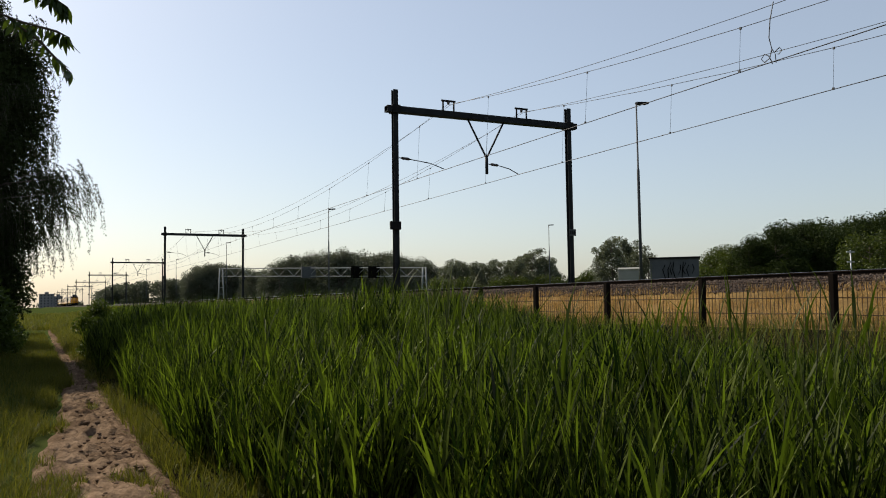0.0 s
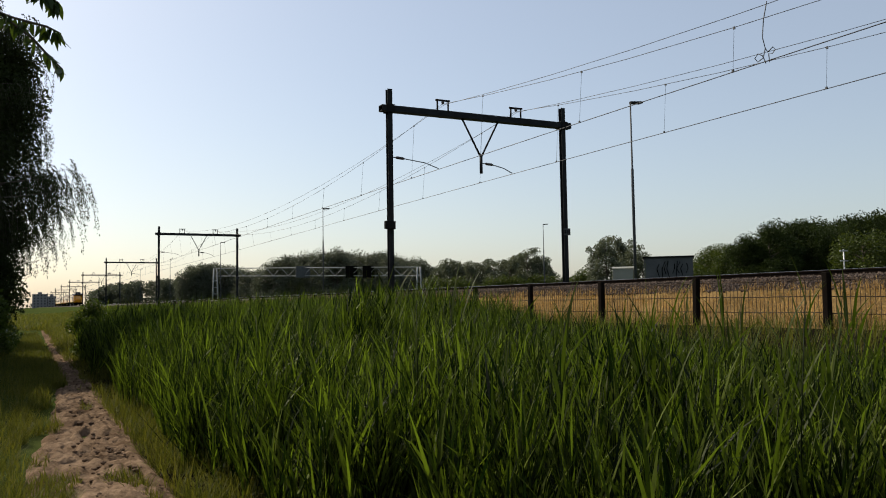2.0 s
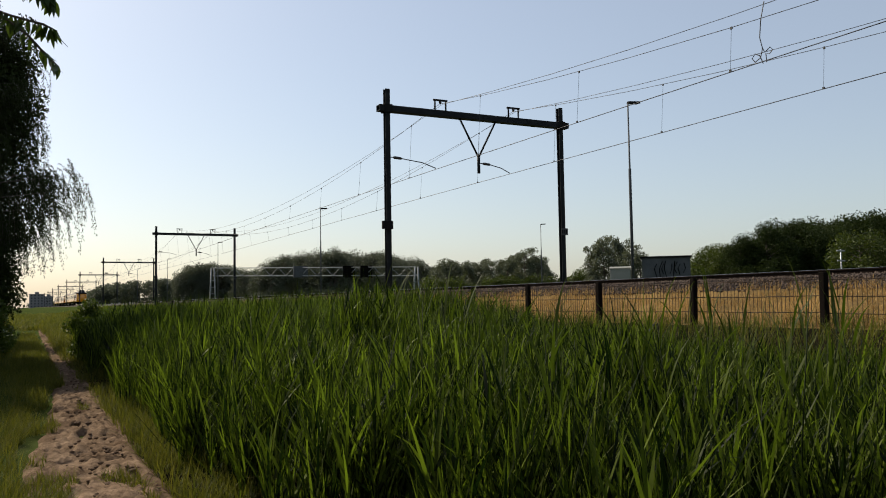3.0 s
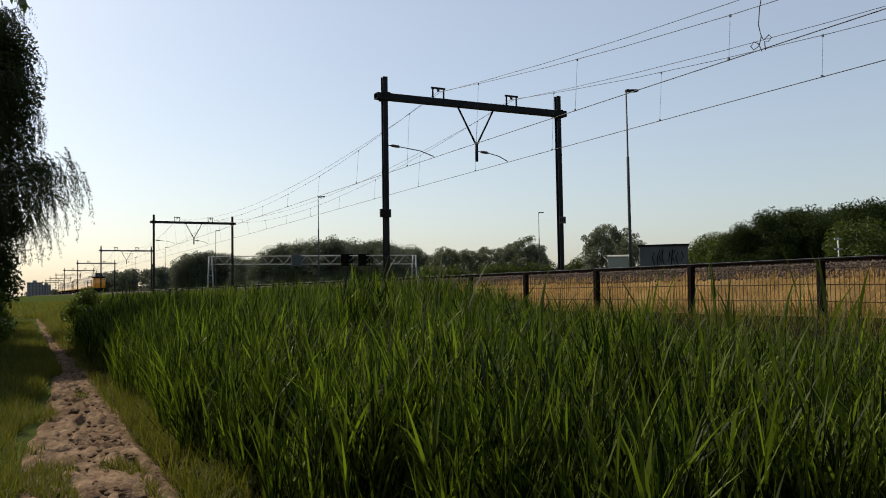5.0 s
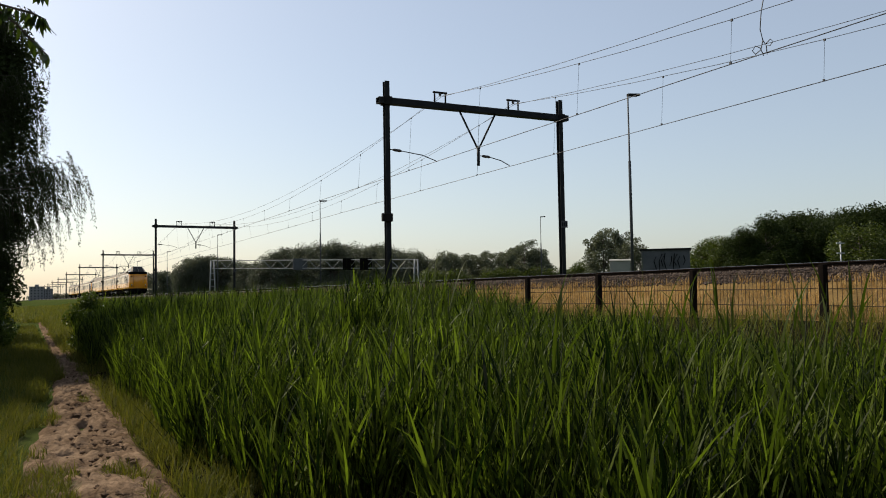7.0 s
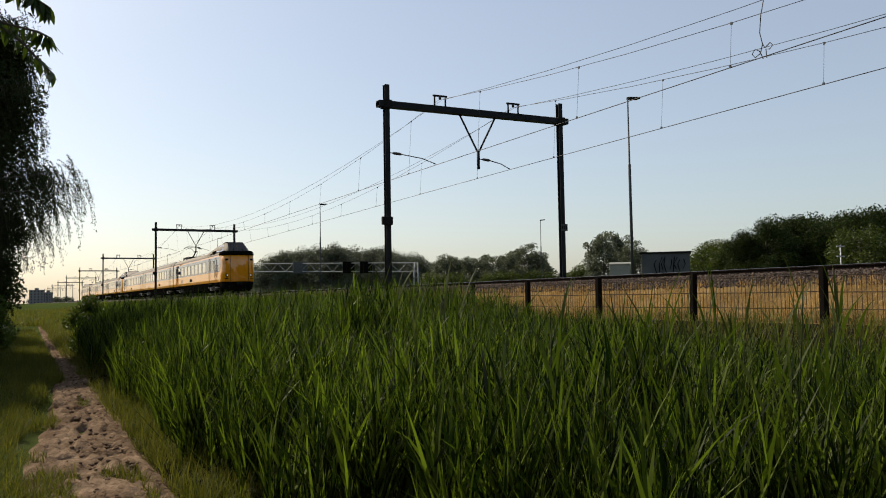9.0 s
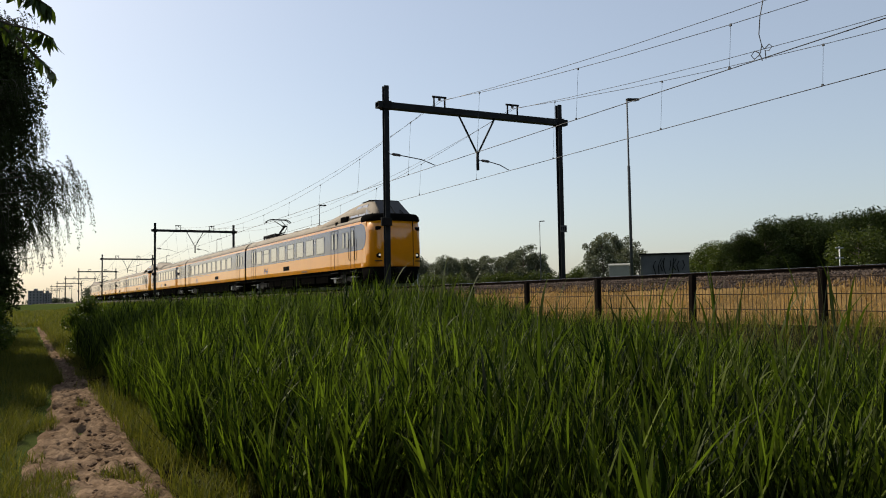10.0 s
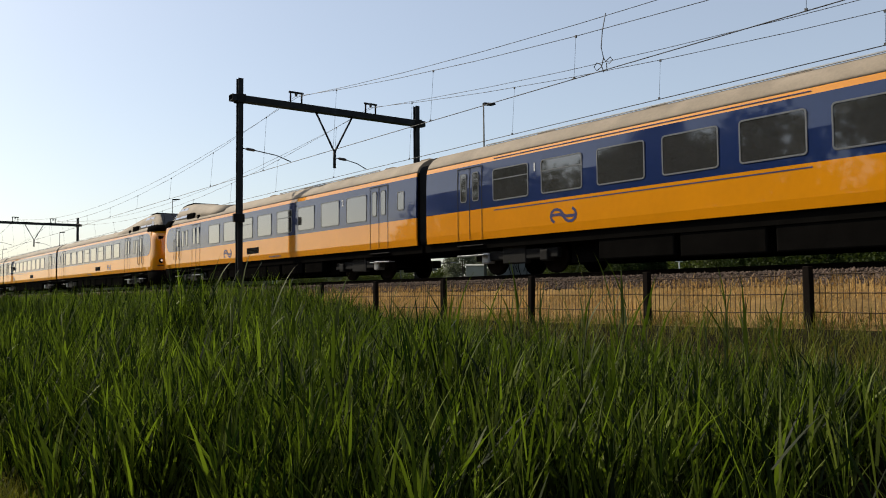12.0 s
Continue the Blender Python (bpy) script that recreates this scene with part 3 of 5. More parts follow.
def emblem(car, s, yc, z):
    """Two interlocked arrow bands as plain dark blue shapes."""
    x = 1.458
    way = [(-0.33, -0.17), (-0.43, -0.10), (-0.47, 0.0), (-0.43, 0.10), (-0.33, 0.165), (-0.20, 0.17), (-0.09, 0.12), (0.02, 0.01), (0.12, -0.03), (0.24, -0.03), (0.40, -0.03)]
    for sg in (1, -1):
        left, right = [], []
        for k, (p, q) in enumerate(way):
            p0, p1 = way[max(k - 1, 0)], way[min(k + 1, len(way) - 1)]
            d = math.hypot(p1[0] - p0[0], p1[1] - p0[1])
            n = (-(p1[1] - p0[1]) / d * 0.038, (p1[0] - p0[0]) / d * 0.038)
            left.append((p + n[0], q + n[1]))
            right.append((p - n[0], q - n[1]))
        tip = [(0.37, 0.045), (0.49, -0.03), (0.37, -0.105)]
        bm = bmesh.new()
        slab(bm, [(yc + s * sg * p, z + sg * q) for p, q in left + tip + right[::-1]], s * x, s * (x + 0.003))
        part("emblem", bm, "logo", car, "dark blue bent arrow of the emblem")


def digit(car, s, text, yc, z, size=0.34):
    cu = bpy.data.curves.new("numeral", "FONT")
    cu.body, cu.size, cu.extrude, cu.align_x = text, size, 0.002, "CENTER"
    tmp = new("numeral", cu)
    bpy.context.view_layer.update()
    me = bpy.data.meshes.new_from_object(tmp.evaluated_get(bpy.context.evaluated_depsgraph_get()))
    bpy.data.objects.remove(tmp)
    me.materials.append(M["white"])
    ob = new("class_number", me)
    ob.parent = car
    ob.matrix_basis = pose(s * 1.46, yc, z, 90, 0, 90 * s)
    ob["label"] = "white class number " + text


def marks(car, s, y, z, n=9):
    bm = bmesh.new()
    for k in range(n):
        box(bm, min(s * 1.457, s * 1.459), max(s * 1.457, s * 1.459), y + 0.13 * k, y + 0.13 * k + 0.09, z, z + 0.06)
    part("small_marks", bm, "logo", car, "row of small dark bars")


def grille(car, s, y0, y1):
    bm = bmesh.new()
    box(bm, min(s * 1.44, s * 1.462), max(s * 1.44, s * 1.462), y0, y1, 1.38, 1.66)
    g = part("grille", bm, "black", car, "black ventilation grille")
    bm = bmesh.new()
    for k in range(4):
        z = 1.42 + 0.065 * k
        box(bm, min(s * 1.462, s * 1.468), max(s * 1.462, s * 1.468), y0 + 0.03, y1 - 0.03, z, z + 0.02)
    part("grille_bars", bm, "dark_metal", g)


def bellows(car, y, d):
    sec = rounded(-1.3, 1.3, 1.0, 3.72, 0.25)
    bm = bmesh.new()
    rings = []
    for k in range(7):
        g = 0.05 if k % 2 else 0.0
        rings.append([(a * (1 - g / 1.3), y + d * 0.066 * k, b - (g if b > 2 else -g)) for a, b in sec])
    loft(bm, rings, smooth=False)
    part("gangway_bellows", bm, "rubber", car)


def pantograph(car, y):
    """Raised single-arm collector; its knee points to the nose."""
    bm = bmesh.new()
    for x in (-0.8, 0.8):
        tube(bm, [(x, y - 1.6, 4.22), (x, y + 1.6, 4.22)], 0.05, 6)
    for yy in (y - 1.5, y - 0.4, y + 0.4, y + 1.5):
        tube(bm, [(-0.85, yy, 4.22), (0.85, yy, 4.22)], 0.04, 6)
    p = part("pantograph", bm, "dark_metal", car, "raised dark current collector")
    for x in (-0.8, 0.8):
        for yy in (y - 1.4, y + 1.4):
            bm = bmesh.new()
            tube(bm, [(x, yy, 3.90), (x, yy, 4.0), (x, yy, 4.05), (x, yy, 4.1), (x, yy, 4.2)], [0.05, 0.09, 0.06, 0.09, 0.05], 8)
            part("insulator", bm, "insulator", p)
    for name, a, b, r in (("lower_arm", (0, y + 0.8, 4.16), (0, y - 1.15, 4.82), 0.07), ("thrust_rod", (0.25, y + 0.3, 4.16), (0.2, y - 1.1, 4.72), 0.025)):
        bm = bmesh.new()
        tube(bm, [a, b], r, 8)
        part(name, bm, "dark_metal", p)
    bm = bmesh.new()
    for x in (-0.28, 0.28):
        tube(bm, [(x * 0.4, y - 1.15, 4.82), (x, y + 0.55, 5.36)], 0.03, 6)
    tube(bm, [(-0.2, y - 1.15, 4.82), (0.2, y - 1.15, 4.82)], 0.06, 8)
    part("upper_arm", bm, "dark_metal", p)
    bm = bmesh.new()
    for yy in (y + 0.36, y + 0.74):
        tube(bm, [(-0.95, yy, 5.22), (-0.8, yy, 5.36), (-0.6, yy, 5.46), (0.6, yy, 5.46), (0.8, yy, 5.36), (0.95, yy, 5.22)], 0.032, 6)
    for x in (-0.55, 0.55):
        tube(bm, [(x, y + 0.3, 5.42), (x, y + 0.8, 5.42)], 0.022, 6)
    part("collector_head", bm, "dark_metal", p)
    # second, lowered collector and roof gear
    bm = bmesh.new()
    for x in (-0.7, 0.7):
        tube(bm, [(x, y + 2.0, 4.18), (x, y - 3.4, 4.18)], 0.03, 6)
    for k in range(5):
        box(bm, -0.5, 0.5, y + 1.9 - 0.55 * k, y + 2.2 - 0.55 * k, 4.02, 4.24, 0.03)
    part("roof_gear", bm, "dark_metal", car)


CAB_L = 26.95


def nose_plan(k, inset=0.0):
    """Half plan of the nose from side to centre, as (x, y)."""
    pts = [(1.449, 2.0), (1.449, 1.75), (1.445, 1.50), (1.40, 1.27), (1.28, 1.05), (1.08, 0.90), (0.75, 0.80), (0.40, 0.76), (0, 0.75)]
    return [(max(0, x - inset), y + inset) for x, y in pts]


def nose_ring(z, inset=0.0):
    h = nose_plan(0, inset)
    return [(-x, y, z) for x, y in h] + [(x, y, z) for x, y in h[-2::-1]] + [(1.455 - inset, 2.4, z), (-1.455 + inset, 2.4, z)]


def cab_car(name, label, power):
    car = thing(name, label, "train carriage", group="carriages of the train")
    L = CAB_L
    side_shell(car, 1.72, L - 0.2, blunt=0.62)
    # nose
    bm = bmesh.new()
    loft(bm, [nose_ring(1.06, 0.02), nose_ring(1.12, 0.0), nose_ring(2.0), nose_ring(2.9, 0.01), nose_ring(3.40, 0.05)])
    nose = part("nose", bm, "yellow", car, "rounded yellow train front")
    bm = bmesh.new()
    loft(bm, [nose_ring(0.22, 0.28), nose_ring(0.45, 0.12), nose_ring(1.06, 0.04)])
    part("snow_skirt", bm, "black", car)
    bm = bmesh.new()
    loft(bm, [nose_ring(3.40, 0.03), nose_ring(3.47, 0.0), nose_ring(3.64, 0.03), nose_ring(3.78, 0.12)])
    part("brow", bm, "black", car, "black brow over the front doors")
    # front door seams and buffers of light
    for x in (-0.80, 0.80):
        bm = bmesh.new()
        box(bm, x - 0.012, x + 0.012, 0.792, 0.9, 1.1, 3.38)
        part("door_seam", bm, "rubber", nose)
    for x in (-1.04, 1.04):
        bm = bmesh.new()
        y = 0.92
        tube(bm, [(x, y + 0.1, 1.62), (x, y - 0.05, 1.62)], [0.15, 0.14], 16)
        h = part("headlight", bm, "black", nose, "round black headlight housing")
        bm = bmesh.new()
        tube(bm, [(x, y - 0.03, 1.64), (x, y - 0.065, 1.64)], 0.06, 14)
        part("lens", bm, "lens", h)
        bm = bmesh.new()
        box(bm, x - 0.17, x + 0.17, y - 0.035, y + 0.12, 2.92, 3.10, 0.02)
        part("upper_light", bm, "black", nose)
        bm = bmesh.new()
        box(bm, x - 0.22, x + 0.22, y - 0.07, y + 0.1, 1.32, 1.37, 0.01)
        part("footstep", bm, "dark_metal", nose)
    bm = bmesh.new()
    box(bm, -0.22, 0.22, 0.5, 1.2, 0.75, 1.0, 0.04)
    tube(bm, [(0, 0.3, 0.88), (0, 0.9, 0.88)], 0.1, 10)
    part("coupler", bm, "dark_metal", car)
    # raised driver's cab on the roof: sections from the front to the back
    secs = [(1.15, 1.10, 0.98, 3.66), (1.75, 1.18, 0.88, 4.12), (2.4, 1.25, 0.78, 4.58), (3.0, 1.29, 0.78, 4.64), (4.0, 1.31, 0.82, 4.62), (5.2, 1.33, 0.90, 4.50), (6.5, 1.35, 0.95, 4.34), (8.0, 1.37, 0.98, 4.18), (9.8, 1.38, 0.9, 4.06)]

    def sec(y, b, t, h):
        zb = 3.50
        return [(-b, y, zb), (-(b * 0.72 + t * 0.28), y, zb + (h - zb) * 0.5), (-t - 0.04, y, h - 0.10), (-t + 0.12, y, h - 0.02), (0, y, h + 0.02), (t - 0.12, y, h - 0.02), (t + 0.04, y, h - 0.10), (b * 0.72 + t * 0.28, y, zb + (h - zb) * 0.5), (b, y, zb)]
    bm = bmesh.new()
    loft(bm, [sec(*s) for s in secs])
    cab = part("raised_cab", bm, "roof", car, "raised driver's cab with sloping beige roof")
    # windscreen
    bm = bmesh.new()
    a, b = (1.15, 3.70), (2.37, 4.56)
    for x0, x1 in ((-0.86, -0.03), (0.03, 0.86)):
        f = 0.80
        v = [(x0, a[0] - 0.03, a[1] + 0.02), (x1, a[0] - 0.03, a[1] + 0.02), (x1 * f, b[0] - 0.06, b[1] + 0.03), (x0 * f, b[0] - 0.06, b[1] + 0.03)]
        q = [bm.verts.new(p) for p in v] + [bm.verts.new((p[0], p[1] + 0.05, p[2] - 0.06)) for p in v]
        for fc in ((0, 1, 2, 3), (7, 6, 5, 4), (0, 4, 5, 1), (1, 5, 6, 2), (2, 6, 7, 3), (3, 7, 4, 0)):
            bm.faces.new([q[i] for i in fc])
    bmesh.ops.recalc_face_normals(bm, faces=bm.faces)
    part("windscreen", bm, "dark_glass", cab)
    bm = bmesh.new()
    loft(bm, [[(-0.74, y, z), (0.74, y, z), (0.66, y, z + 0.05), (-0.66, y, z + 0.05)] for y, z in ((2.36, 4.58), (3.0, 4.64), (4.1, 4.62))], smooth=False)
    part("cab_roof_panel", bm, "black", cab, "black panel over the cab")
    for s in (-1, 1):
        for k, (y0, y1, y2, y3) in enumerate(((1.5, 2.30, 2.50, 2.42), (2.42, 3.25, 3.25, 2.62), (3.35, 4.5, 3.95, 3.35))):
            bm = bmesh.new()
            zb = 3.74 if k == 0 else 3.80

            def on(y, z):
                bb = float(np.interp(y, [q[0] for q in secs], [q[1] for q in secs]))
                tt = float(np.interp(y, [q[0] for q in secs], [q[2] for q in secs]))
                hh = float(np.interp(y, [q[0] for q in secs], [q[3] for q in secs]))
                u = (z - 3.5) / max(0.1, hh - 0.1 - 3.5)
                mid = bb * 0.72 + tt * 0.28
                return float(np.interp(u, (0, 0.55, 1), (bb, mid, tt + 0.04)))
            zt = 4.10 if k == 0 else 4.40
            v = [(y0, zb), (y1, zb), (y2, zt), (y3, zt)]
            q = [bm.verts.new((s * (on(y, z) + 0.03), y, z)) for y, z in v] + [bm.verts.new((s * (on(y, z) - 0.03), y, z)) for y, z in v]
            for fc in ((0, 1, 2, 3), (7, 6, 5, 4), (0, 4, 5, 1), (1, 5, 6, 2), (2, 6, 7, 3), (3, 7, 4, 0)):
                bm.faces.new([q[i] for i in fc])
            bmesh.ops.recalc_face_normals(bm, faces=bm.faces)
            part("cab_window", bm, "tinted", cab)
        bm = bmesh.new()
        box(bm, min(s * 1.15, s * 1.34), max(s * 1.15, s * 1.34), 4.7, 5.75, 3.66, 3.96, 0.03)
        part("air_intake", bm, "black", cab)
        bm = bmesh.new()
        box(bm, min(s * 1.2, s * 1.36), max(s * 1.2, s * 1.36), 6.3, 6.55, 3.56, 3.78, 0.03)
        part("air_intake", bm, "black", cab)
    bm = bmesh.new()
    for x in (-0.5, 0.5):
        tube(bm, [(x, 1.07, 3.72), (x * 0.7, 1.45, 4.02)], 0.02, 5)
    part("wiper", bm, "black", cab)
    for s in (-1, 1):
        car_door(car, s, 3.6, cab=True)
        car_door(car, s, L - 20.5)
        for k in range(2):
            car_window(car, s, L - 22.1 + 0.0 - 0.6 * k, L - 21.75 - 0.6 * k, 2.2, 3.05, r=0.07)
        car_door(car, s, L - 2.5)
        if power:
            for k in range(8):
                a = 3.40 + 1.985 * k
                car_window(car, s, L - a - 1.45, L - a, vent=k in (1, 4))
            digit(car, s, "2", L - 17.07, 2.80)
            digit(car, s, "2", L - 5.1, 2.80)
            emblem(car, s, L - 6.0, 1.52)
            grille(car, s, L - 11.75, L - 10.4)
            marks(car, s, L - 15.5, 1.14)
        else:
            car_window(car, s, L - 1.32, L - 0.9, 2.30, 2.95, r=0.08)
            for k in range(8):
                a = 3.32 + 1.99 * k
                car_window(car, s, L - a - 1.45, L - a, vent=k in (5, 3))
            digit(car, s, "2", L - 5.05, 2.80)
            grille(car, s, L - 13.9, L - 12.6)
            emblem(car, s, L - 16.2, 1.52)
            marks(car, s, L - 11.5, 1.14)
    underframe(car, 1.6, L, 5 if power else 6)
    bogie(car, 5.6)
    bogie(car, L - 4.2)
    if power:
        roof_vents(car, [L - 9.5, L - 12.0, L - 14.5, L - 16.5])
        pantograph(car, L - 4.6)
    else:
        roof_vents(car, [L - 1.2, L - 3.5, L - 6.5, L - 10.0, L - 13.5])
    bellows(car, L - 0.2, 1)
    return car


def middle_car(name, label, first_class):
    car = thing(name, label, "train carriage", group="carriages of the train")
    L = 26.15
    side_shell(car, 0.18, L - 0.2)
    for s in (-1, 1):
        car_window(car, s, 0.9, 1.35, 2.30, 2.95, r=0.08)
        car_door(car, s, 2.45)
        car_door(car, s, L - 2.45)
        for k in range(10):
            a = 3.54 + 2.035 * k
            if a + 1.53 < L - 3.2:
                car_window(car, s, L - a - 1.53, L - a, 2.14, 3.08, vent=k in (0, 1))
        n = "1" if first_class else "2"
        digit(car, s, n, L - 5.32, 2.80)
        digit(car, s, "2", 6.58, 2.80)
        emblem(car, s, L - 6.4, 1.50)
        grille(car, s, L - 16.4, L - 15.0)
        marks(car, s, 9.0, 1.14)
        if first_class:
            bm = bmesh.new()
            box(bm, min(s * 1.452, s * 1.459), max(s * 1.452, s * 1.459), L - 13.3, L - 3.57, 1.865, 1.895)
            box(bm, min(s * 1.405, s * 1.432), max(s * 1.405, s * 1.432), L - 13.3, L - 3.57, 3.39, 3.41)
            part("coach_line", bm, "logo", car)
    underframe(car, 0, L, 9)
    bogie(car, 4.2)
    bogie(car, L - 4.2)
    roof_vents(car, [2.0, 5.5, 9.5, 13.7, 17.5, 21.5])
    bellows(car, L - 0.2, 1)
    return car


# each carriage's place along the track at 10.5 s, and whether it is turned about
CARS = []


def train():
    a = cab_car("train_cab_car", "yellow and blue leading carriage with raised cab and pantograph", True)
    c = cab_car("train_cab_car", "yellow and blue end carriage with raised cab, coupled inside the train", False)
    b = middle_car("train_middle_car", "yellow and blue middle carriage with first class windows", True)
    d = copy_thing(c, pose(0, 0, 0))
    tagged(d, "yellow and blue cab carriage heading the second coupled set")
    e, f = copy_thing(b, pose(0, 0, 0)), copy_thing(b, pose(0, 0, 0))
    for o in (e, f):
        tagged(o, "yellow and blue middle carriage of the second coupled set")
    g = copy_thing(a, pose(0, 0, 0))
    tagged(g, "yellow and blue last carriage with raised pantograph")
    CARS.extend([(a, 20.40, 0), (b, 47.47, 0), (c, 100.75, 180), (d, 100.25, 0), (e, 127.4, 0), (f, 153.7, 0), (g, 206.95, 180)])


train()

# ------------------------------------------------------------------ lamps, gantry, cabins, far buildings


def street_lamp():
    p = thing("street_lamp", "tall slender grey lamp post with a flat head", "street lamp", group="lamps beyond the tracks")
    bm = bmesh.new()
    tube(bm, [(0, 0, 0), (0, 0, 7.3), (0, 0, 7.35), (0, 0, 10.88)], [0.085, 0.075, 0.05, 0.04], 8)
    part("pole", bm, "lamp_grey", p)
    bm = bmesh.new()
    loft(bm, [[(x, y * 0.6, z) for x, y, z in ((0, -0.16, 10.86), (0, 0.16, 10.86), (0, 0.14, 11.00), (0, -0.14, 11.00))], [(x, y, z) for x, y, z in ((0.75, -0.17, 10.94), (0.75, 0.17, 10.94), (0.75, 0.12, 11.06), (0.75, -0.12, 11.06))]], smooth=False)
    part("lamp_head", bm, "dark_metal", p)
    p.matrix_basis = pose(29.25, 34.8, 1.15)
    for k in range(1, 7):
        copy_thing(p, pose(30.0, 34.6 + 54.0 * k, 1.15))
    copy_thing(p, pose(64.5, 95.9, 1.0))


def gantry():
    g = thing("lattice_gantry", "white lattice gantry with dark sign boxes beyond the tracks", "gantry")
    a, b = Vector((39.4, 192.9, 0)), Vector((72.6, 153.8, 0))
    n = 26
    bm = bmesh.new()
    for z, off in ((9.9, 0), (8.1, 0), (9.9, 1.2), (8.1, 1.2)):
        zz = lambda k: z - 1.3 * k / n
        d = (b - a).normalized()
        s = Vector((-d.y, d.x, 0)) * off
        tube(bm, [a + s + Vector((0, 0, zz(0))), b + s + Vector((0, 0, zz(n)))], 0.085, 5)
    part("chord", bm, "gantry_grey", g)
    bm = bmesh.new()
    for k in range(n):
        p, q = a.lerp(b, k / n), a.lerp(b, (k + 1) / n)
        z0, z1 = 9.9 - 1.3 * k / n, 8.1 - 1.3 * k / n
        hi, lo = (z0, z1) if k % 2 else (z1, z0)
        tube(bm, [p + Vector((0, 0, hi)), q + Vector((0, 0, lo))], 0.055, 4)
    part("lattice", bm, "gantry_grey", g)
    for e, z in ((a, 9.9), (b, 8.6)):
        bm = bmesh.new()
        for o in (-0.7, 0.7):
            tube(bm, [e + Vector((o, 0, 0.6)), e + Vector((o * 0.45, 0, z))], 0.16, 6)
        for k in range(5):
            tube(bm, [e + Vector((-0.65, 0, 1 + 1.5 * k)), e + Vector((0.65, 0, 1 + 1.5 * k))], 0.08, 4)
        part("leg", bm, "gantry_grey", g)
    for k, w, key in ((0.455, 1.6, "lamp_grey"), (0.69, 1.3, "black"), (0.77, 1.3, "black")):
        p = a.lerp(b, k)
        bm = bmesh.new()
        z = 9.0 - 1.3 * k
        box(bm, p.x - w, p.x + w, p.y - 0.6, p.y - 0.2, z - 1.3, z + 1.2, 0.05)
        part("sign_box", bm, key, g)


def cabins():
    h = thing("equipment_cabin", "dark grey flat-roofed railway cabin with scrawled paint", "cabin", pose(58.6, 64.6, 0.98, 0, 0, -42))
    bm = bmesh.new()
    box(bm, -2.35, 2.35, -1.6, 1.6, 0, 4.5, 0.03)
    part("wall", bm, "hut", h)
    bm = bmesh.new()
    box(bm, -2.5, 2.5, -1.75, 1.75, 4.5, 4.66, 0.02)
    part("roof", bm, "dark_metal", h)
    bm = bmesh.new()
    rng = random.Random(4)
    for k in range(9):
        x = -0.9 + 0.32 * k
        tube(bm, [(x, -1.6, 2.7 + rng.uniform(-0.3, 0.3)), (x + rng.uniform(-0.3, 0.3), -1.62, 3.4), (x + rng.uniform(-0.2, 0.3), -1.62, 4.0 + rng.uniform(-0.2, 0.2))], 0.045, 5)
    tagged(part("scrawl", bm, "black", h, "black painted strokes"), kind="stuff")
    c = thing("switch_cabinet", "pale metal trackside cabinet with a sloping lid", "cabinet", pose(45.3, 55.5, 1.05, 0, 0, -40))
    bm = bmesh.new()
    box(bm, -0.85, 0.85, -0.5, 0.5, 0, 2.95, 0.03)
    part("body", bm, "pale", c)
    bm = bmesh.new()
    loft(bm, [[(-0.92, -0.58, 2.95), (0.92, -0.58, 2.95), (0.92, 0.58, 3.0), (-0.92, 0.58, 3.0)], [(-0.9, -0.5, 3.02), (0.9, -0.5, 3.02), (0.9, 0.5, 3.14), (-0.9, 0.5, 3.14)]], smooth=False)
    part("lid", bm, "pale", c)
    s = thing("signal_post", "slim trackside post with small crossbars", "post", pose(66, 50, 1.0))
    bm = bmesh.new()
    tube(bm, [(0, 0, 0), (0, 0, 4.6)], 0.06, 6)
    part("pole", bm, "galv", s)
    for z in (4.4, 3.5):
        bm = bmesh.new()
        box(bm, -0.5, 0.5, -0.05, 0.05, z, z + 0.12)
        part("crossbar", bm, "galv", s)


def far_flats():
    for x, y, w, hgt, n in ((17, 1010, 15, 15, 5), (30, 1060, 9, 13, 4)):
        b = thing("apartment_building", "distant grey block of flats on the horizon", "building", pose(x, y, 0.8), "distant flats")
        bm = bmesh.new()
        box(bm, -w / 2, w / 2, -6, 6, 0, hgt)
        part("wall", bm, "flat_wall", b)
        bm = bmesh.new()
        box(bm, -w / 2 - 0.4, w / 2 + 0.4, -6.4, 6.4, hgt, hgt + 0.5)
        box(bm, -2, 2, -2, 2, hgt + 0.5, hgt + 2.6)
        part("roof", bm, "flat_wall", b)
        bm = bmesh.new()
        box(bm, -0.7, 0.7, -6.06, -6.0, -0.7, 0.7)
        me = None
        for r in range(n):
            for c in range(int(w / 3.4)):
                at = pose(-w / 2 + 2.2 + 3.4 * c, 0, 1.9 + 3.0 * r)
                if me is None:
                    o = part("window", bm, "pane", b)
                    o.matrix_basis = at
                    me = o.data
                else:
                    share("window", me, b, at)


street_lamp()
gantry()
cabins()
far_flats()

# ------------------------------------------------------------------ fence


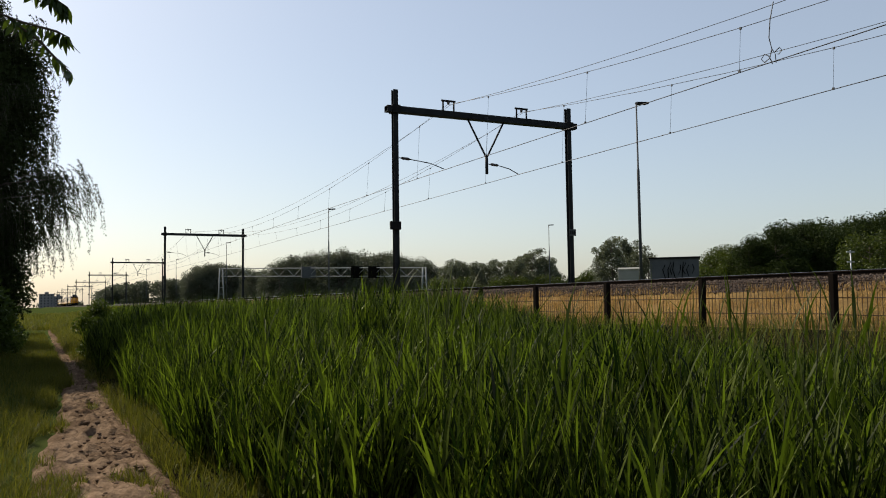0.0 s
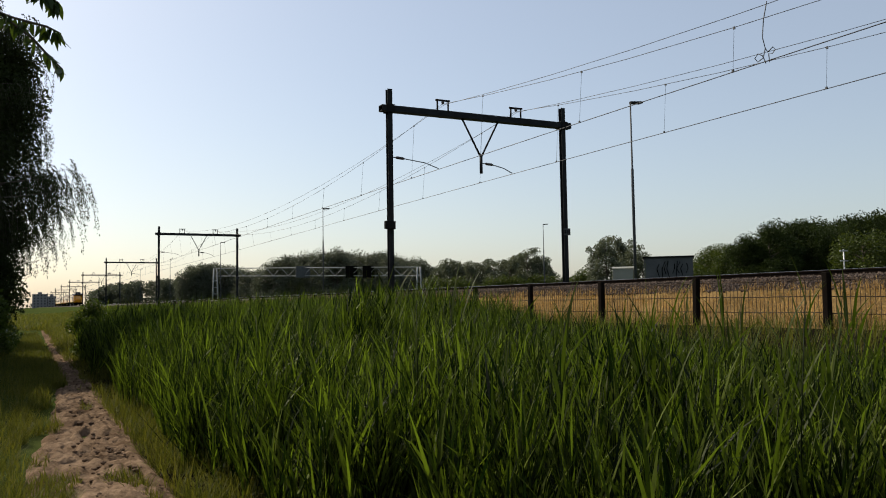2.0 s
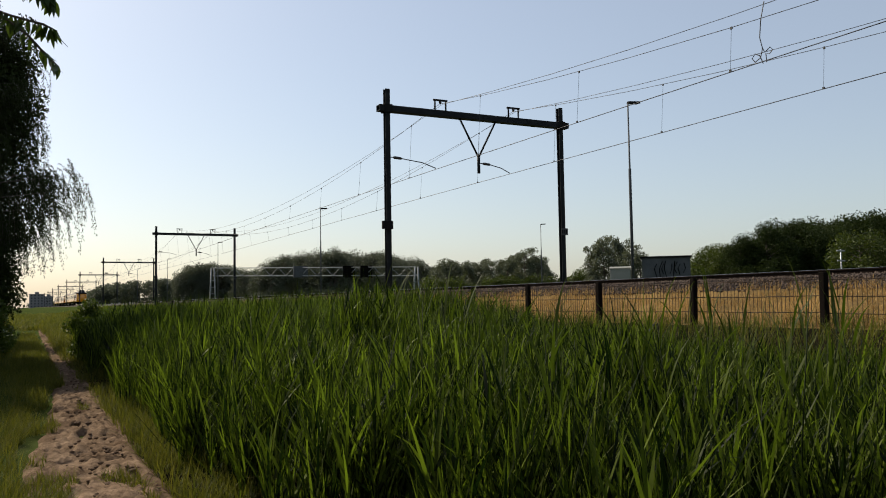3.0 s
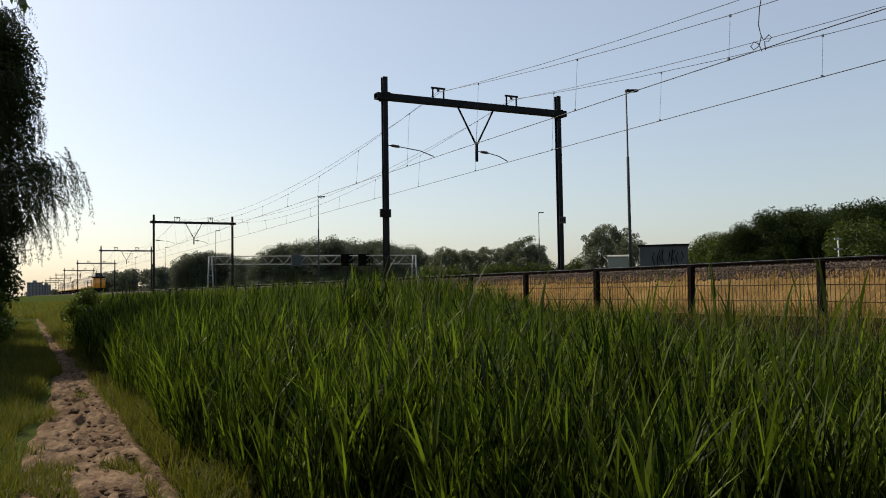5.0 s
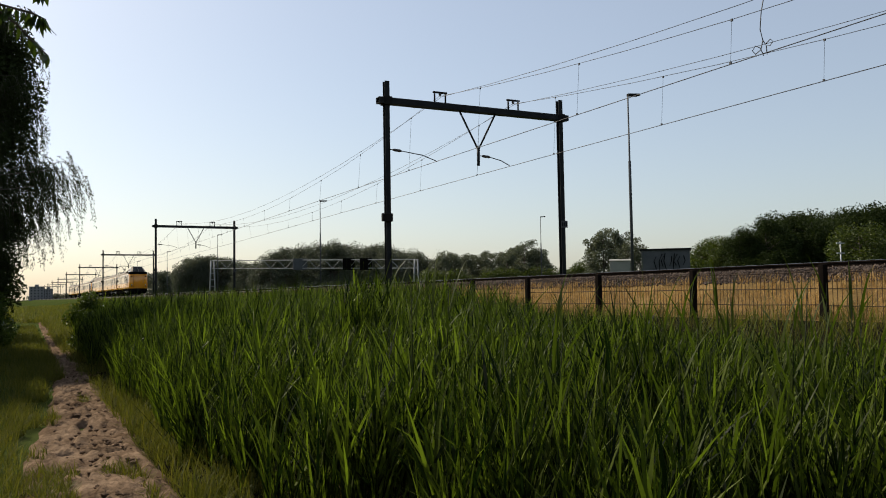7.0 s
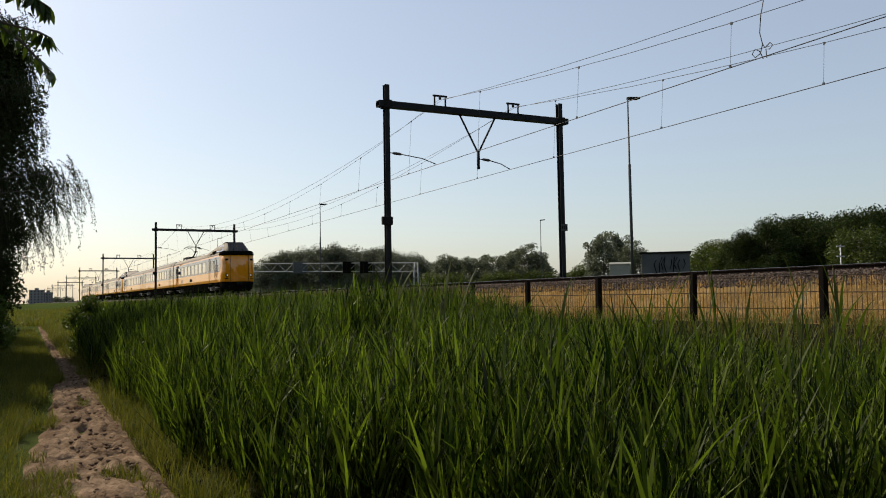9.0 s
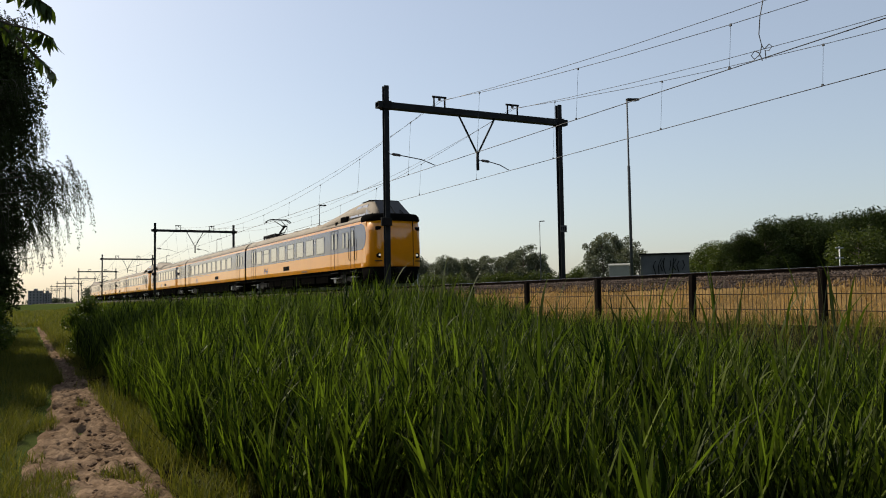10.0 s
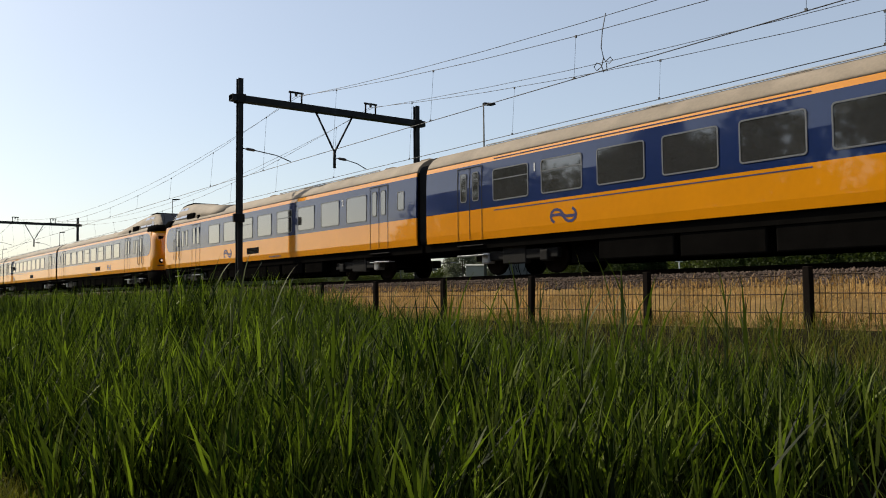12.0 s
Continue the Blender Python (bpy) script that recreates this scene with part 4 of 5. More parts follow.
def fence():
    f = thing("mesh_fence", "low rusty wire mesh fence on dark posts along the railway bank", "fence")
    y0 = 9.37
    ks = range(-3, 26)
    z0 = 0.9
    bm = bmesh.new()
    box(bm, -0.055, 0.055, -0.055, 0.055, -0.45, 0.98, 0.012)
    first = part("post", bm, "post_wood", f)
    first.matrix_basis = pose(11.9, y0 + 3.0 * ks[0], z0)
    for k in ks[1:]:
        share("post", first.data, f, pose(11.9, y0 + 3.0 * k, z0, random.uniform(-1.5, 1.5), random.uniform(-1.5, 1.5), random.uniform(-8, 8)))
    bm = bmesh.new()
    for z in (0.03, 0.30, 0.58, 0.86):
        tube(bm, [(0.06, 0, z), (0.065, 1.5, z - 0.012), (0.06, 3.0, z)], 0.008, 4)
    for k in range(34):
        y = 0.04 + 0.0886 * k
        tube(bm, [(0.067, y, 0.0), (0.066, y, 0.90)], 0.006, 3, cap=False)
    p = part("mesh_panel", bm, "fence_wire", f)
    p.matrix_basis = pose(11.9, y0 + 3.0 * ks[0], z0)
    for k in ks[1:-1]:
        share("mesh_panel", p.data, f, pose(11.9, y0 + 3.0 * k, z0 + random.uniform(-0.015, 0.015)))


M["fence_wire"] = mat("fence_wire", (0.07, 0.045, 0.03), (0.035, 0.024, 0.017), 0.8, 0.0, spec=0.1, scale=4, fine=30)
fence()

# ------------------------------------------------------------------ plants


def blades(rng, base, length, width, azim, lean, droop, seg=3):
    """Tapered bent blades as triangles. All arguments are arrays of one length; returns verts, faces."""
    n = len(length)
    ts = np.linspace(0, 1, seg + 1)
    hx, hy = np.cos(azim), np.sin(azim)
    tw = azim + rng.normal(0, 0.7, n)
    sx, sy = -np.sin(tw), np.cos(tw)
    vs = []
    for t in ts:
        ang = lean + droop * t * t
        ang0 = lean + droop * t * t * 0.4
        r = length * t * np.sin(ang0)
        z = length * t * np.cos(ang0)
        c = base + np.stack([hx * r, hy * r, z], 1)
        w = width * (1 - t ** 1.6) * (0.55 + 0.9 * min(t * 2.2, 0.5)) * 0.5
        if t < 1:
            o = np.stack([sx * w, sy * w, 0 * w], 1)
            vs += [c - o, c + o]
        else:
            vs.append(c)
    v = np.stack(vs, 1)
    k = v.shape[1]
    f = []
    for i in range(seg - 1):
        f += [(2 * i, 2 * i + 1, 2 * i + 3), (2 * i, 2 * i + 3, 2 * i + 2)]
    f.append((2 * seg - 2, 2 * seg - 1, 2 * seg))
    f = np.array(f)[None] + k * np.arange(n)[:, None, None]
    return v.reshape(-1, 3), f.reshape(-1, 3)


def gz(x, y):
    z = np.array([ground_z(a, b) for a, b in zip(x, y)])
    return np.where((x > -0.4) & (x < 1.45), np.maximum(z, -0.01), z)


def reed_height(x, y):
    h = np.interp(y, (0, 5, 9, 16, 30, 60), (0.80, 0.92, 1.12, 1.36, 1.38, 1.2))
    far = h * np.interp(x, (1.2, 1.6, 2.3, 8.5, 10.2, 11.6), (0.40, 0.75, 1.0, 0.95, 0.62, 0.42))
    near = h * np.interp(x, (1.2, 1.6, 2.3, 4.5, 6.5, 8.5, 10.2, 11.6), (0.40, 0.75, 1.0, 0.95, 0.72, 0.52, 0.42, 0.36))
    k = np.clip((y - 11) / 6, 0, 1)
    return near * (1 - k) + far * k


def reed_plants(rng, n, x, y, leaves, lw, hvar=0.15, long=1.0):
    g = gz(x, y)
    swell = np.array([noise.noise((a * 0.55, b * 0.55, 11)) + 0.5 * noise.noise((a * 1.6, b * 1.6, 2)) for a, b in zip(x, y)])
    h = reed_height(x, y) * (1 + rng.normal(0, hvar, n) + 0.20 * swell)
    # two taller stands within the bed
    h = np.maximum(h, (1.93 + rng.normal(0, 0.12, n)) * np.exp(-((x - 3.6) / 0.8) ** 2 - ((y - 9.1) / 1.1) ** 2))
    h = np.maximum(h, (1.50 + rng.normal(0, 0.12, n)) * np.exp(-((x - 3.4) / 0.7) ** 2 - ((y - 4.1) / 0.7) ** 2))
    out_v, out_f, off = [], [], 0
    az = rng.uniform(0, 2 * np.pi, n)
    v, f = blades(rng, np.stack([x, y, g], 1), h * 1.02, np.full(n, lw * 0.45), az, np.abs(rng.normal(0, 0.08, n)), rng.normal(0.08, 0.08, n))
    out_v.append(v); out_f.append(f); off += len(v)
    lean0 = rng.normal(0, 0.06, n)
    for k in range(leaves):
        t = 0.22 + 0.70 * (k + rng.random(n) * 0.9) / leaves
        a = az + k * 2.6 + rng.normal(0, 0.6, n)
        ll = long * rng.uniform(0.26, 0.52, n) * np.where(t > 0.8, 0.8, 1.1)
        base = np.stack([x + np.cos(az) * lean0 * t, y + np.sin(az) * lean0 * t, g + h * t * 0.90], 1)
        v, f = blades(rng, base, ll, rng.uniform(0.6, 1.35, n) * lw, a, np.abs(rng.normal(0.36, 0.20, n)), rng.gamma(1.2, 0.17, n))
        out_v.append(v); out_f.append(f + off); off += len(v)
    return np.concatenate(out_v), np.concatenate(out_f)


def patchy(rng, n, x0, x1, y0, y1, px=1.0, py=1.0):
    """Places thinned by a slow noise, so that clumps and gaps appear."""
    x = x0 + (x1 - x0) * rng.random(n) ** px
    y = y0 + (y1 - y0) * rng.random(n) ** py
    keep = np.array([noise.noise((a * 1.1, b * 1.1, 5)) + 0.6 * noise.noise((a * 3.1, b * 3.1, 8)) > -0.24 for a, b in zip(x, y)])
    return x[keep], y[keep]


def reed_bed():
    rng = np.random.default_rng(7)
    for nm, n, x0, x1, y0, y1, py, leaves, lw in (("near", 7800, 1.28, 9.2, 2.6, 10.0, 1.0, 9, 0.022), ("behind", 1500, 1.7, 9.0, -7.0, 2.4, 1.0, 6, 0.022), ("mid", 15000, 1.25, 10.8, 10.0, 24.0, 1.1, 6, 0.018), ("far", 13500, 1.35, 11.3, 24.0, 78.0, 1.3, 4, 0.032)):
        x, y = patchy(rng, n, x0, x1, y0, y1, 1.0, py)
        far = x * x + y * y > 3.1 ** 2
        ramp = (x > 1.36 + 0.10 * np.sin(y * 1.3)) & ((y < 27) | (x > 0.083 * y))
        if nm == "behind":
            ramp &= (x - 2.0) > 0.5 * np.sin(y)
        ramp &= x < 7.2 + np.maximum(0, y - 8) * 0.28
        if nm == "near":
            ramp &= (x - 1.3) > (4.9 - y) * 0.45
        x, y = x[far & ramp], y[far & ramp]
        v, f = reed_plants(rng, len(x), x, y, leaves, lw)
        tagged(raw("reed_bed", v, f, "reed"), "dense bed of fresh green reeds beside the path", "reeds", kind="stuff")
    x, y = patchy(rng, 2600, 1.9, 8.5, 3.0, 10.0)
    n = len(x)
    v, f = blades(rng, np.stack([x, y, gz(x, y)], 1), rng.uniform(0.3, 0.8, n), np.full(n, 0.011), rng.uniform(0, 6.28, n), np.abs(rng.normal(0.5, 0.35, n)), rng.uniform(0.2, 1.4, n))
    tagged(raw("dry_reed_litter", v, f, "reed_dry"), "withered pale reed stalks under the green growth", "dry reeds", kind="stuff")


def grass_strip(name, label, n, x0, x1, y0, y1, h0, h1, w, key, seed, py=1.0, lean=0.35, px=1.0):
    rng = np.random.default_rng(seed)
    x, y = patchy(rng, n, x0, x1, y0, y1, px, py)
    if name == "path_tufts":
        keep = np.array([noise.noise((a * 2.4, b * 1.0, 31)) > 0.10 + 0.25 * max(0, a - 0.45) for a, b in zip(x, y)])
        x, y = x[keep], y[keep]
    if name == "rear_verge_grass":
        keep = ((x < -0.25) | (x > 1.2)) & (x * x + y * y > 0.3)
        x, y = x[keep], y[keep]
    n = len(x)
    v, f = blades(rng, np.stack([x, y, gz(x, y)], 1), rng.uniform(h0, h1, n), w * rng.uniform(0.7, 1.3, n), rng.uniform(0, 6.28, n), np.abs(rng.normal(0.15, lean, n)), rng.uniform(0.1, 1.1, n))
    tagged(raw(name, v, f, key), label, "grass", kind="stuff")


def leaf_cloud(rng, centres, radii, n, size, flat=0.6, long=1.0):
    """Small leaf plates scattered in the shells of many clumps; returns verts, faces (quads)."""
    k = rng.integers(0, len(centres), n)
    d = rng.normal(0, 1, (n, 3))
    d /= np.linalg.norm(d, axis=1)[:, None]
    r = radii[k] * rng.random(n) ** 0.45
    c = centres[k] + d * r[:, None] * np.array([1, 1, flat])
    a = rng.normal(0, 1, (n, 3))
    a /= np.linalg.norm(a, axis=1)[:, None]
    b = np.cross(a, rng.normal(0, 1, (n, 3)))
    b /= np.linalg.norm(b, axis=1)[:, None] + 1e-9
    s = size * rng.uniform(0.6, 1.3, n)[:, None]
    v = np.stack([c - a * s * long, c - b * s * 0.55, c + a * s * long, c + b * s * 0.55], 1)
    f = np.arange(4 * n).reshape(n, 4)
    return v.reshape(-1, 3), f


def tree(name, label, seed, h, spread, key, lobes=26, leaves=3800, size=0.34, low=0.12, taper=0.6, parts_group="", bark="bark"):
    rng = np.random.default_rng(seed)
    t = thing(name, label, "tree", group=parts_group)
    bm = bmesh.new()
    lean = rng.normal(0, 0.02 * h, 2)
    tube(bm, [(0, 0, -0.2), (lean[0] * 0.3, lean[1] * 0.3, h * 0.3), (lean[0], lean[1], h * 0.85)], [h * 0.022, h * 0.016, h * 0.004], 7)
    cs, rs = [], []
    for k in range(lobes):
        u = low + (0.95 - low) * (k + rng.random()) / lobes
        rad = spread * (1 - taper * abs(u - 0.42) ** 1.3 / 0.6) * rng.uniform(0.25, 0.95)
        a = rng.uniform(0, 6.283)
        p = np.array([rad * math.cos(a) + lean[0] * u, rad * math.sin(a) + lean[1] * u, h * u])
        cs.append(p)
        rs.append(spread * rng.uniform(0.30, 0.48))
        tube(bm, [(lean[0] * u * 0.7, lean[1] * u * 0.7, max(0.1 * h, h * (u - 0.14))), tuple(p)], [h * 0.006, h * 0.002], 4)
    part("trunk", bm, bark, t)
    v, f = leaf_cloud(rng, np.array(cs), np.array(rs), leaves, size, 0.85)
    raw("crown", v, f, key, t)
    return t


def woods():
    """Separate trees beyond the railway, copied from a few grown forms."""
    rng = random.Random(12)
    forms = {
        "dark": [tree("tree", "broad dark green leafy tree at or beyond the edge of view at the wood's edge", 20 + k, 12.5, 5.2, "leaf_dark", lobes=30, leaves=13000, size=0.17) for k in range(3)],
        "shade": [tree("tree", "broad dark green leafy tree at or beyond the edge of view", 22 + k, 12.5, 5.2, "leaf_dark", lobes=30, leaves=4200, size=0.30) for k in range(2)],
        # distant belt, its haze carried by the leaf colour
        "hazy": [tree("tree", "broad leafy tree of a distant belt, haze put into its leaf colour", 25 + k, 12.5, 5.0, "leaf_hazy", lobes=40, leaves=8000, size=0.20) for k in range(3)],
        "poplar": [tree("tree", "upright grey-green poplar with loose airy crown", 30 + k, 13.0, 3.2, "leaf_poplar", 26, 5200, 0.20, 0.08, 0.45) for k in range(3)],
        "bright": [tree("tree", "rounded yellow-green leafy tree", 40 + k, 9.0, 4.4, "leaf_bright", 28, 7000, 0.18, 0.03) for k in range(2)],
        "bush": [tree("bush", "low spreading green bush", 50 + k, 4.6, 3.4, "leaf_bright", 20, 4000, 0.17, 0.02) for k in range(2)],
    }
    used = set()

    def put(kind, x, y, h, group):
        o = rng.choice(forms[kind])
        full = {"dark": 12.5, "shade": 12.5, "hazy": 12.5, "poplar": 13.0, "bright": 9.0, "bush": 4.6}[kind]
        s = h / full
        z = 0.95 if x > 26 else ground_z(x, y)
        if o not in used:
            used.add(o)
            q = o
        else:
            q = copy_thing(o, pose(x, y, z))
        q.matrix_basis = pose(x, y, z, 0, 0, rng.uniform(0, 360)) @ Matrix.Diagonal((s * rng.uniform(0.9, 1.15), s * rng.uniform(0.9, 1.15), s, 1))
        tagged(q, group=group)

    def bearing(px, depth):
        """A place by its bearing from the camera's first view, and its distance ahead."""
        a = radians(26.8) + math.atan((px - 784) / 1463)
        d = depth / math.cos(math.atan((px - 784) / 1463))
        return d * math.sin(a), d * math.cos(a)
    # wood on the east side
    for k in range(44):
        px = 1285 + 9.4 * k + rng.uniform(-8, 8)
        x, y = bearing(px, 132 + rng.uniform(-8, 22))
        top = float(np.interp(px, (1240, 1300, 1345, 1400, 1480, 1568, 1700), (5.6, 8.2, 10.6, 12.0, 13.0, 13.9, 14.3))) + rng.uniform(-1.2, 0.3)
        put("dark" if px > 1330 or k % 3 else "bright", x, y, top, "trees of the eastern wood")
    for k in range(30):
        x, y = bearing(1700 + 15 * k + rng.uniform(-5, 5), 118 + rng.uniform(-8, 16) - 1.4 * k)
        put("shade", x, y, 14 + rng.uniform(-1.5, 1), "trees of the eastern wood")
    # unseen trees added round behind, to darken what the train front mirrors
    for k in range(30):
        a, d = radians(68 + 2.9 * k), 66 + rng.uniform(-6, 12)
        put("shade", d * math.sin(a) + (6 if k > 22 else 0), d * math.cos(a), 15 + rng.uniform(-2, 2), "trees of the eastern wood")
    for px, dep, h, kind in ((1225, 150, 7.2, "bright"), (1250, 142, 8.4, "bright"), (1275, 138, 9.0, "bright"), (1305, 132, 8.4, "bright"), (1330, 128, 7.8, "bright"), (1535, 105, 8.3, "bright"), (1215, 158, 6.6, "bush"), (1240, 128, 5, "bush")):
        put(kind, *bearing(px, dep), h, "trees of the eastern wood")
    for px, h in ((1062, 11.4), (1078, 12.6), (1096, 13.4), (1113, 12.8), (1128, 11.0), (1140, 9.5)):
        put("poplar", *bearing(px, 165 + rng.uniform(-5, 5)), h, "poplars behind the lamp post")
    for px in (1020, 1030, 1045, 1052):
        put("bush", *bearing(px, 190), 5.5 + rng.uniform(-0.5, 1.5), "bushes beyond the tracks")
    for k in range(26):
        px = 770 + 8.4 * k + rng.uniform(-4, 4)
        x, y = bearing(px, 255 + rng.uniform(-12, 20))
        top = float(np.interp(px, (760, 800, 850, 890, 940, 965, 990), (10, 13, 13.5, 14, 16.0, 14, 11))) + rng.uniform(-2.0, 0.6)
        put("poplar", x, y, top, "poplar row beyond the railway")
    for k in range(14):
        put("bush", *bearing(770 + 17 * k + rng.uniform(-6, 6), 240), rng.uniform(4.5, 7.5), "bushes beyond the tracks")
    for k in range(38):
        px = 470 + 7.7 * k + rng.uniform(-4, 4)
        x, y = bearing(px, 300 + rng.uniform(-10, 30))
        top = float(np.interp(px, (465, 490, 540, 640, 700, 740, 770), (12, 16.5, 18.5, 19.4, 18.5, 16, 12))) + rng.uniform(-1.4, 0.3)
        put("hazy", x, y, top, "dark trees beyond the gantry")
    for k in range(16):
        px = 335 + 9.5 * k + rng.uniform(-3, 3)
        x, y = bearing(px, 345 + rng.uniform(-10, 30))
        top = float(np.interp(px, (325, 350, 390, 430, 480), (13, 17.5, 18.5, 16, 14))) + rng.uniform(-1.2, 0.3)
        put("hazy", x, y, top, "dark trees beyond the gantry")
    # trees behind the camera and along the path's other side, mirrored in the train
    for k in range(16):
        put("shade", rng.uniform(-17, -9), -32 + 2.9 * k + rng.uniform(-1, 1), rng.uniform(4.5, 9), "trees along the path")
    for k in range(9):
        put("shade", rng.uniform(-13, -8.5), 14 + 5.2 * k + rng.uniform(-2, 2), rng.uniform(10, 14), "trees along the path")
    # unseen row added behind the camera to keep skylight off the train front
    for k in range(7):
        put("shade", -3 + 3.2 * k, rng.uniform(-24, -13), rng.uniform(8, 12), "trees along the path")
    # distant woods as one mass of leaves, with the haze in their colour
    r2 = np.random.default_rng(9)
    cs, rs = [], []
    for px0, px1, dep, tops, n in ((165, 330, 600, (12, 17.5, 19, 20, 20), 90), (60, 150, 1150, (8, 9, 8, 10, 9), 30), (970, 1060, 420, (12, 11, 9, 8, 8), 30)):
        for k in range(n):
            u = r2.random()
            px = px0 + (px1 - px0) * u
            x, y = bearing(px, dep + r2.uniform(-15, 30))
            top = np.interp(u, np.linspace(0, 1, 5), tops)
            for z in (top - 3, top * 0.6, top * 0.3):
                cs.append((x + r2.normal(0, 2), y, z + r2.normal(0, 1)))
                rs.append(r2.uniform(3.0, 4.6))
    v, f = leaf_cloud(r2, np.array(cs), np.array(rs), 42000, 0.8, 0.9)
    tagged(raw("distant_woods", v, f, "leaf_hazy"), "distant woods along the horizon, greyed by haze in the leaf colour", "woods", kind="stuff")


def birch(x, y, h, seed, reach, twigs=34, core=60000):
    """Weeping birch: pale trunk, limbs, and hanging twigs full of small leaves."""
    rng = np.random.default_rng(seed)
    t = thing("birch_tree", "weeping birch overhanging the path, dark against the sky", "tree", pose(x, y, ground_z(x, y)), "trees along the path")
    bm = bmesh.new()
    tube(bm, [(0, 0, -0.2), (0.1, 0.1, h * 0.3), (0.3, 0, h * 0.6), (0.3, 0.1, h * 0.97)], [h * 0.018, h * 0.014, h * 0.009, h * 0.003], 9)
    part("trunk", bm, "birch_bark", t)
    bm = bmesh.new()
    lv, lf, off = [], [], 0
    strands, ribbons = [], []
    for k in range(130):
        u = 0.08 + 0.90 * (k + rng.random()) / 130
        a = rng.uniform(0, 6.283)
        if k % 5 < 3:
            a = rng.normal(-0.1, 0.8)
        z0 = h * u
        out = float(np.interp(z0 / h, (0.08, 0.16, 0.24, 0.31, 0.39, 0.46, 0.55, 0.66, 0.78, 0.9, 1.0), (1.4, 2.0, 2.8, 3.45, 3.1, 2.45, 2.6, 2.6, 2.1, 1.4, 0.5)))
        r = reach / 3.9 * out * rng.uniform(0.4, 1.0) ** 0.6
        z1 = z0 + r * rng.uniform(0.05, 0.45)
        pts = [(0.2 * u, 0, z0), (r * 0.5 * math.cos(a), r * 0.5 * math.sin(a), (z0 + z1) / 2 + 0.2), (r * math.cos(a), r * math.sin(a), z1)]
        tube(bm, pts, [0.05 * (1.1 - u), 0.02, 0.002], 5)
        for j in range(twigs):
            q = rng.random() ** 0.75
            p = np.array(pts[1]) * (2 - 2 * q) + np.array(pts[2]) * (2 * q - 1) if q > 0.5 else np.array(pts[0]) * (1 - 2 * q) + np.array(pts[1]) * 2 * q
            p = p + rng.normal(0, 0.13, 3)
            ln = rng.uniform(0.15, 1.0) * (1.6 if u < 0.42 else 1.0)
            if math.hypot(p[0], p[1]) > 1.2:
                ln = max(0.15, min(ln, p[2] - 1.9))
            n = int(ln * 60)
            s = np.sort(rng.random(n))
            away = rng.uniform(0.1, 0.45) * ln
            side = a + rng.normal(0, 0.6)
            c = p + np.stack([rng.normal(0, 0.022, n) + away * np.sin(s * 1.6) * math.cos(side), rng.normal(0, 0.022, n) + away * np.sin(s * 1.6) * math.sin(side), -s ** 1.5 * ln + 0.10 * ln * s], 1)
            g = np.linspace(0, 1, 6)
            line = p + np.stack([away * np.sin(g * 1.6) * math.cos(side), away * np.sin(g * 1.6) * math.sin(side), -g ** 1.5 * ln + 0.10 * ln * g], 1)
            wide = np.array([math.sin(side), -math.cos(side), 0.0]) * (0.008 * (1.1 - g))[:, None]
            ribbons.append(np.stack([np.arange(0, 10, 2), np.arange(1, 11, 2), np.arange(3, 13, 2), np.arange(2, 12, 2)], 1) + 12 * len(strands))
            strands.append(np.stack([line - wide, line + wide], 1).reshape(-1, 3))
            d = np.stack([rng.normal(0, 0.6, n), rng.normal(0, 0.6, n), -np.ones(n)], 1)
            d /= np.linalg.norm(d, axis=1)[:, None]
            w = np.cross(d, rng.normal(0, 1, (n, 3)))
            w /= np.linalg.norm(w, axis=1)[:, None]
            ll = rng.uniform(0.018, 0.032, n)[:, None]
            v = np.stack([c, c + d * ll - w * ll * 0.5, c + d * ll * 2.1, c + d * ll + w * ll * 0.5], 1)
            lv.append(v.reshape(-1, 3)); lf.append(np.arange(4 * n).reshape(n, 4) + off); off += 4 * n
    part("limb_work", bm, "bark", t)
    raw("twig_work", np.concatenate(strands), np.concatenate(ribbons), "bark", t, "dark hanging twigs")
    cs = np.array([(0.50 * reach * rng.random() * math.cos(a), 0.50 * reach * rng.random() * math.sin(a), h * rng.uniform(0.08, 0.80)) for a in rng.uniform(0, 6.283, 90)])
    v, f = leaf_cloud(rng, cs, np.full(90, reach * 0.17), core, 0.055, 1.0)
    lv.append(v); lf.append(f + off)
    raw("crown", np.concatenate(lv), np.concatenate(lf), "leaf_birch", t)


def shrub(x, y, h, spread, seed, n=15000, size=0.06):
    rng = np.random.default_rng(seed)
    t = thing("shrub", "dense dark leafy shrub beside the path", "shrub", pose(x, y, ground_z(x, y)), "shrubs along the path")
    bm = bmesh.new()
    cs, rs = [], []
    for k in range(22):
        a, u = rng.uniform(0, 6.283), rng.uniform(0.08, 0.95)
        r = spread * rng.uniform(0.2, 0.9) * (1.1 - 0.5 * u)
        p = (r * math.cos(a), r * math.sin(a), h * u)
        cs.append(p); rs.append(spread * rng.uniform(0.28, 0.45))
        tube(bm, [(0, 0, 0), (p[0] * 0.4, p[1] * 0.4, p[2] * 0.6), p], [0.035, 0.02, 0.006], 5)
    part("stems", bm, "bark", t)
    v, f = leaf_cloud(rng, np.array(cs), np.array(rs), n, size, 0.95)
    raw("foliage", v, f, "leaf_shrub", t)


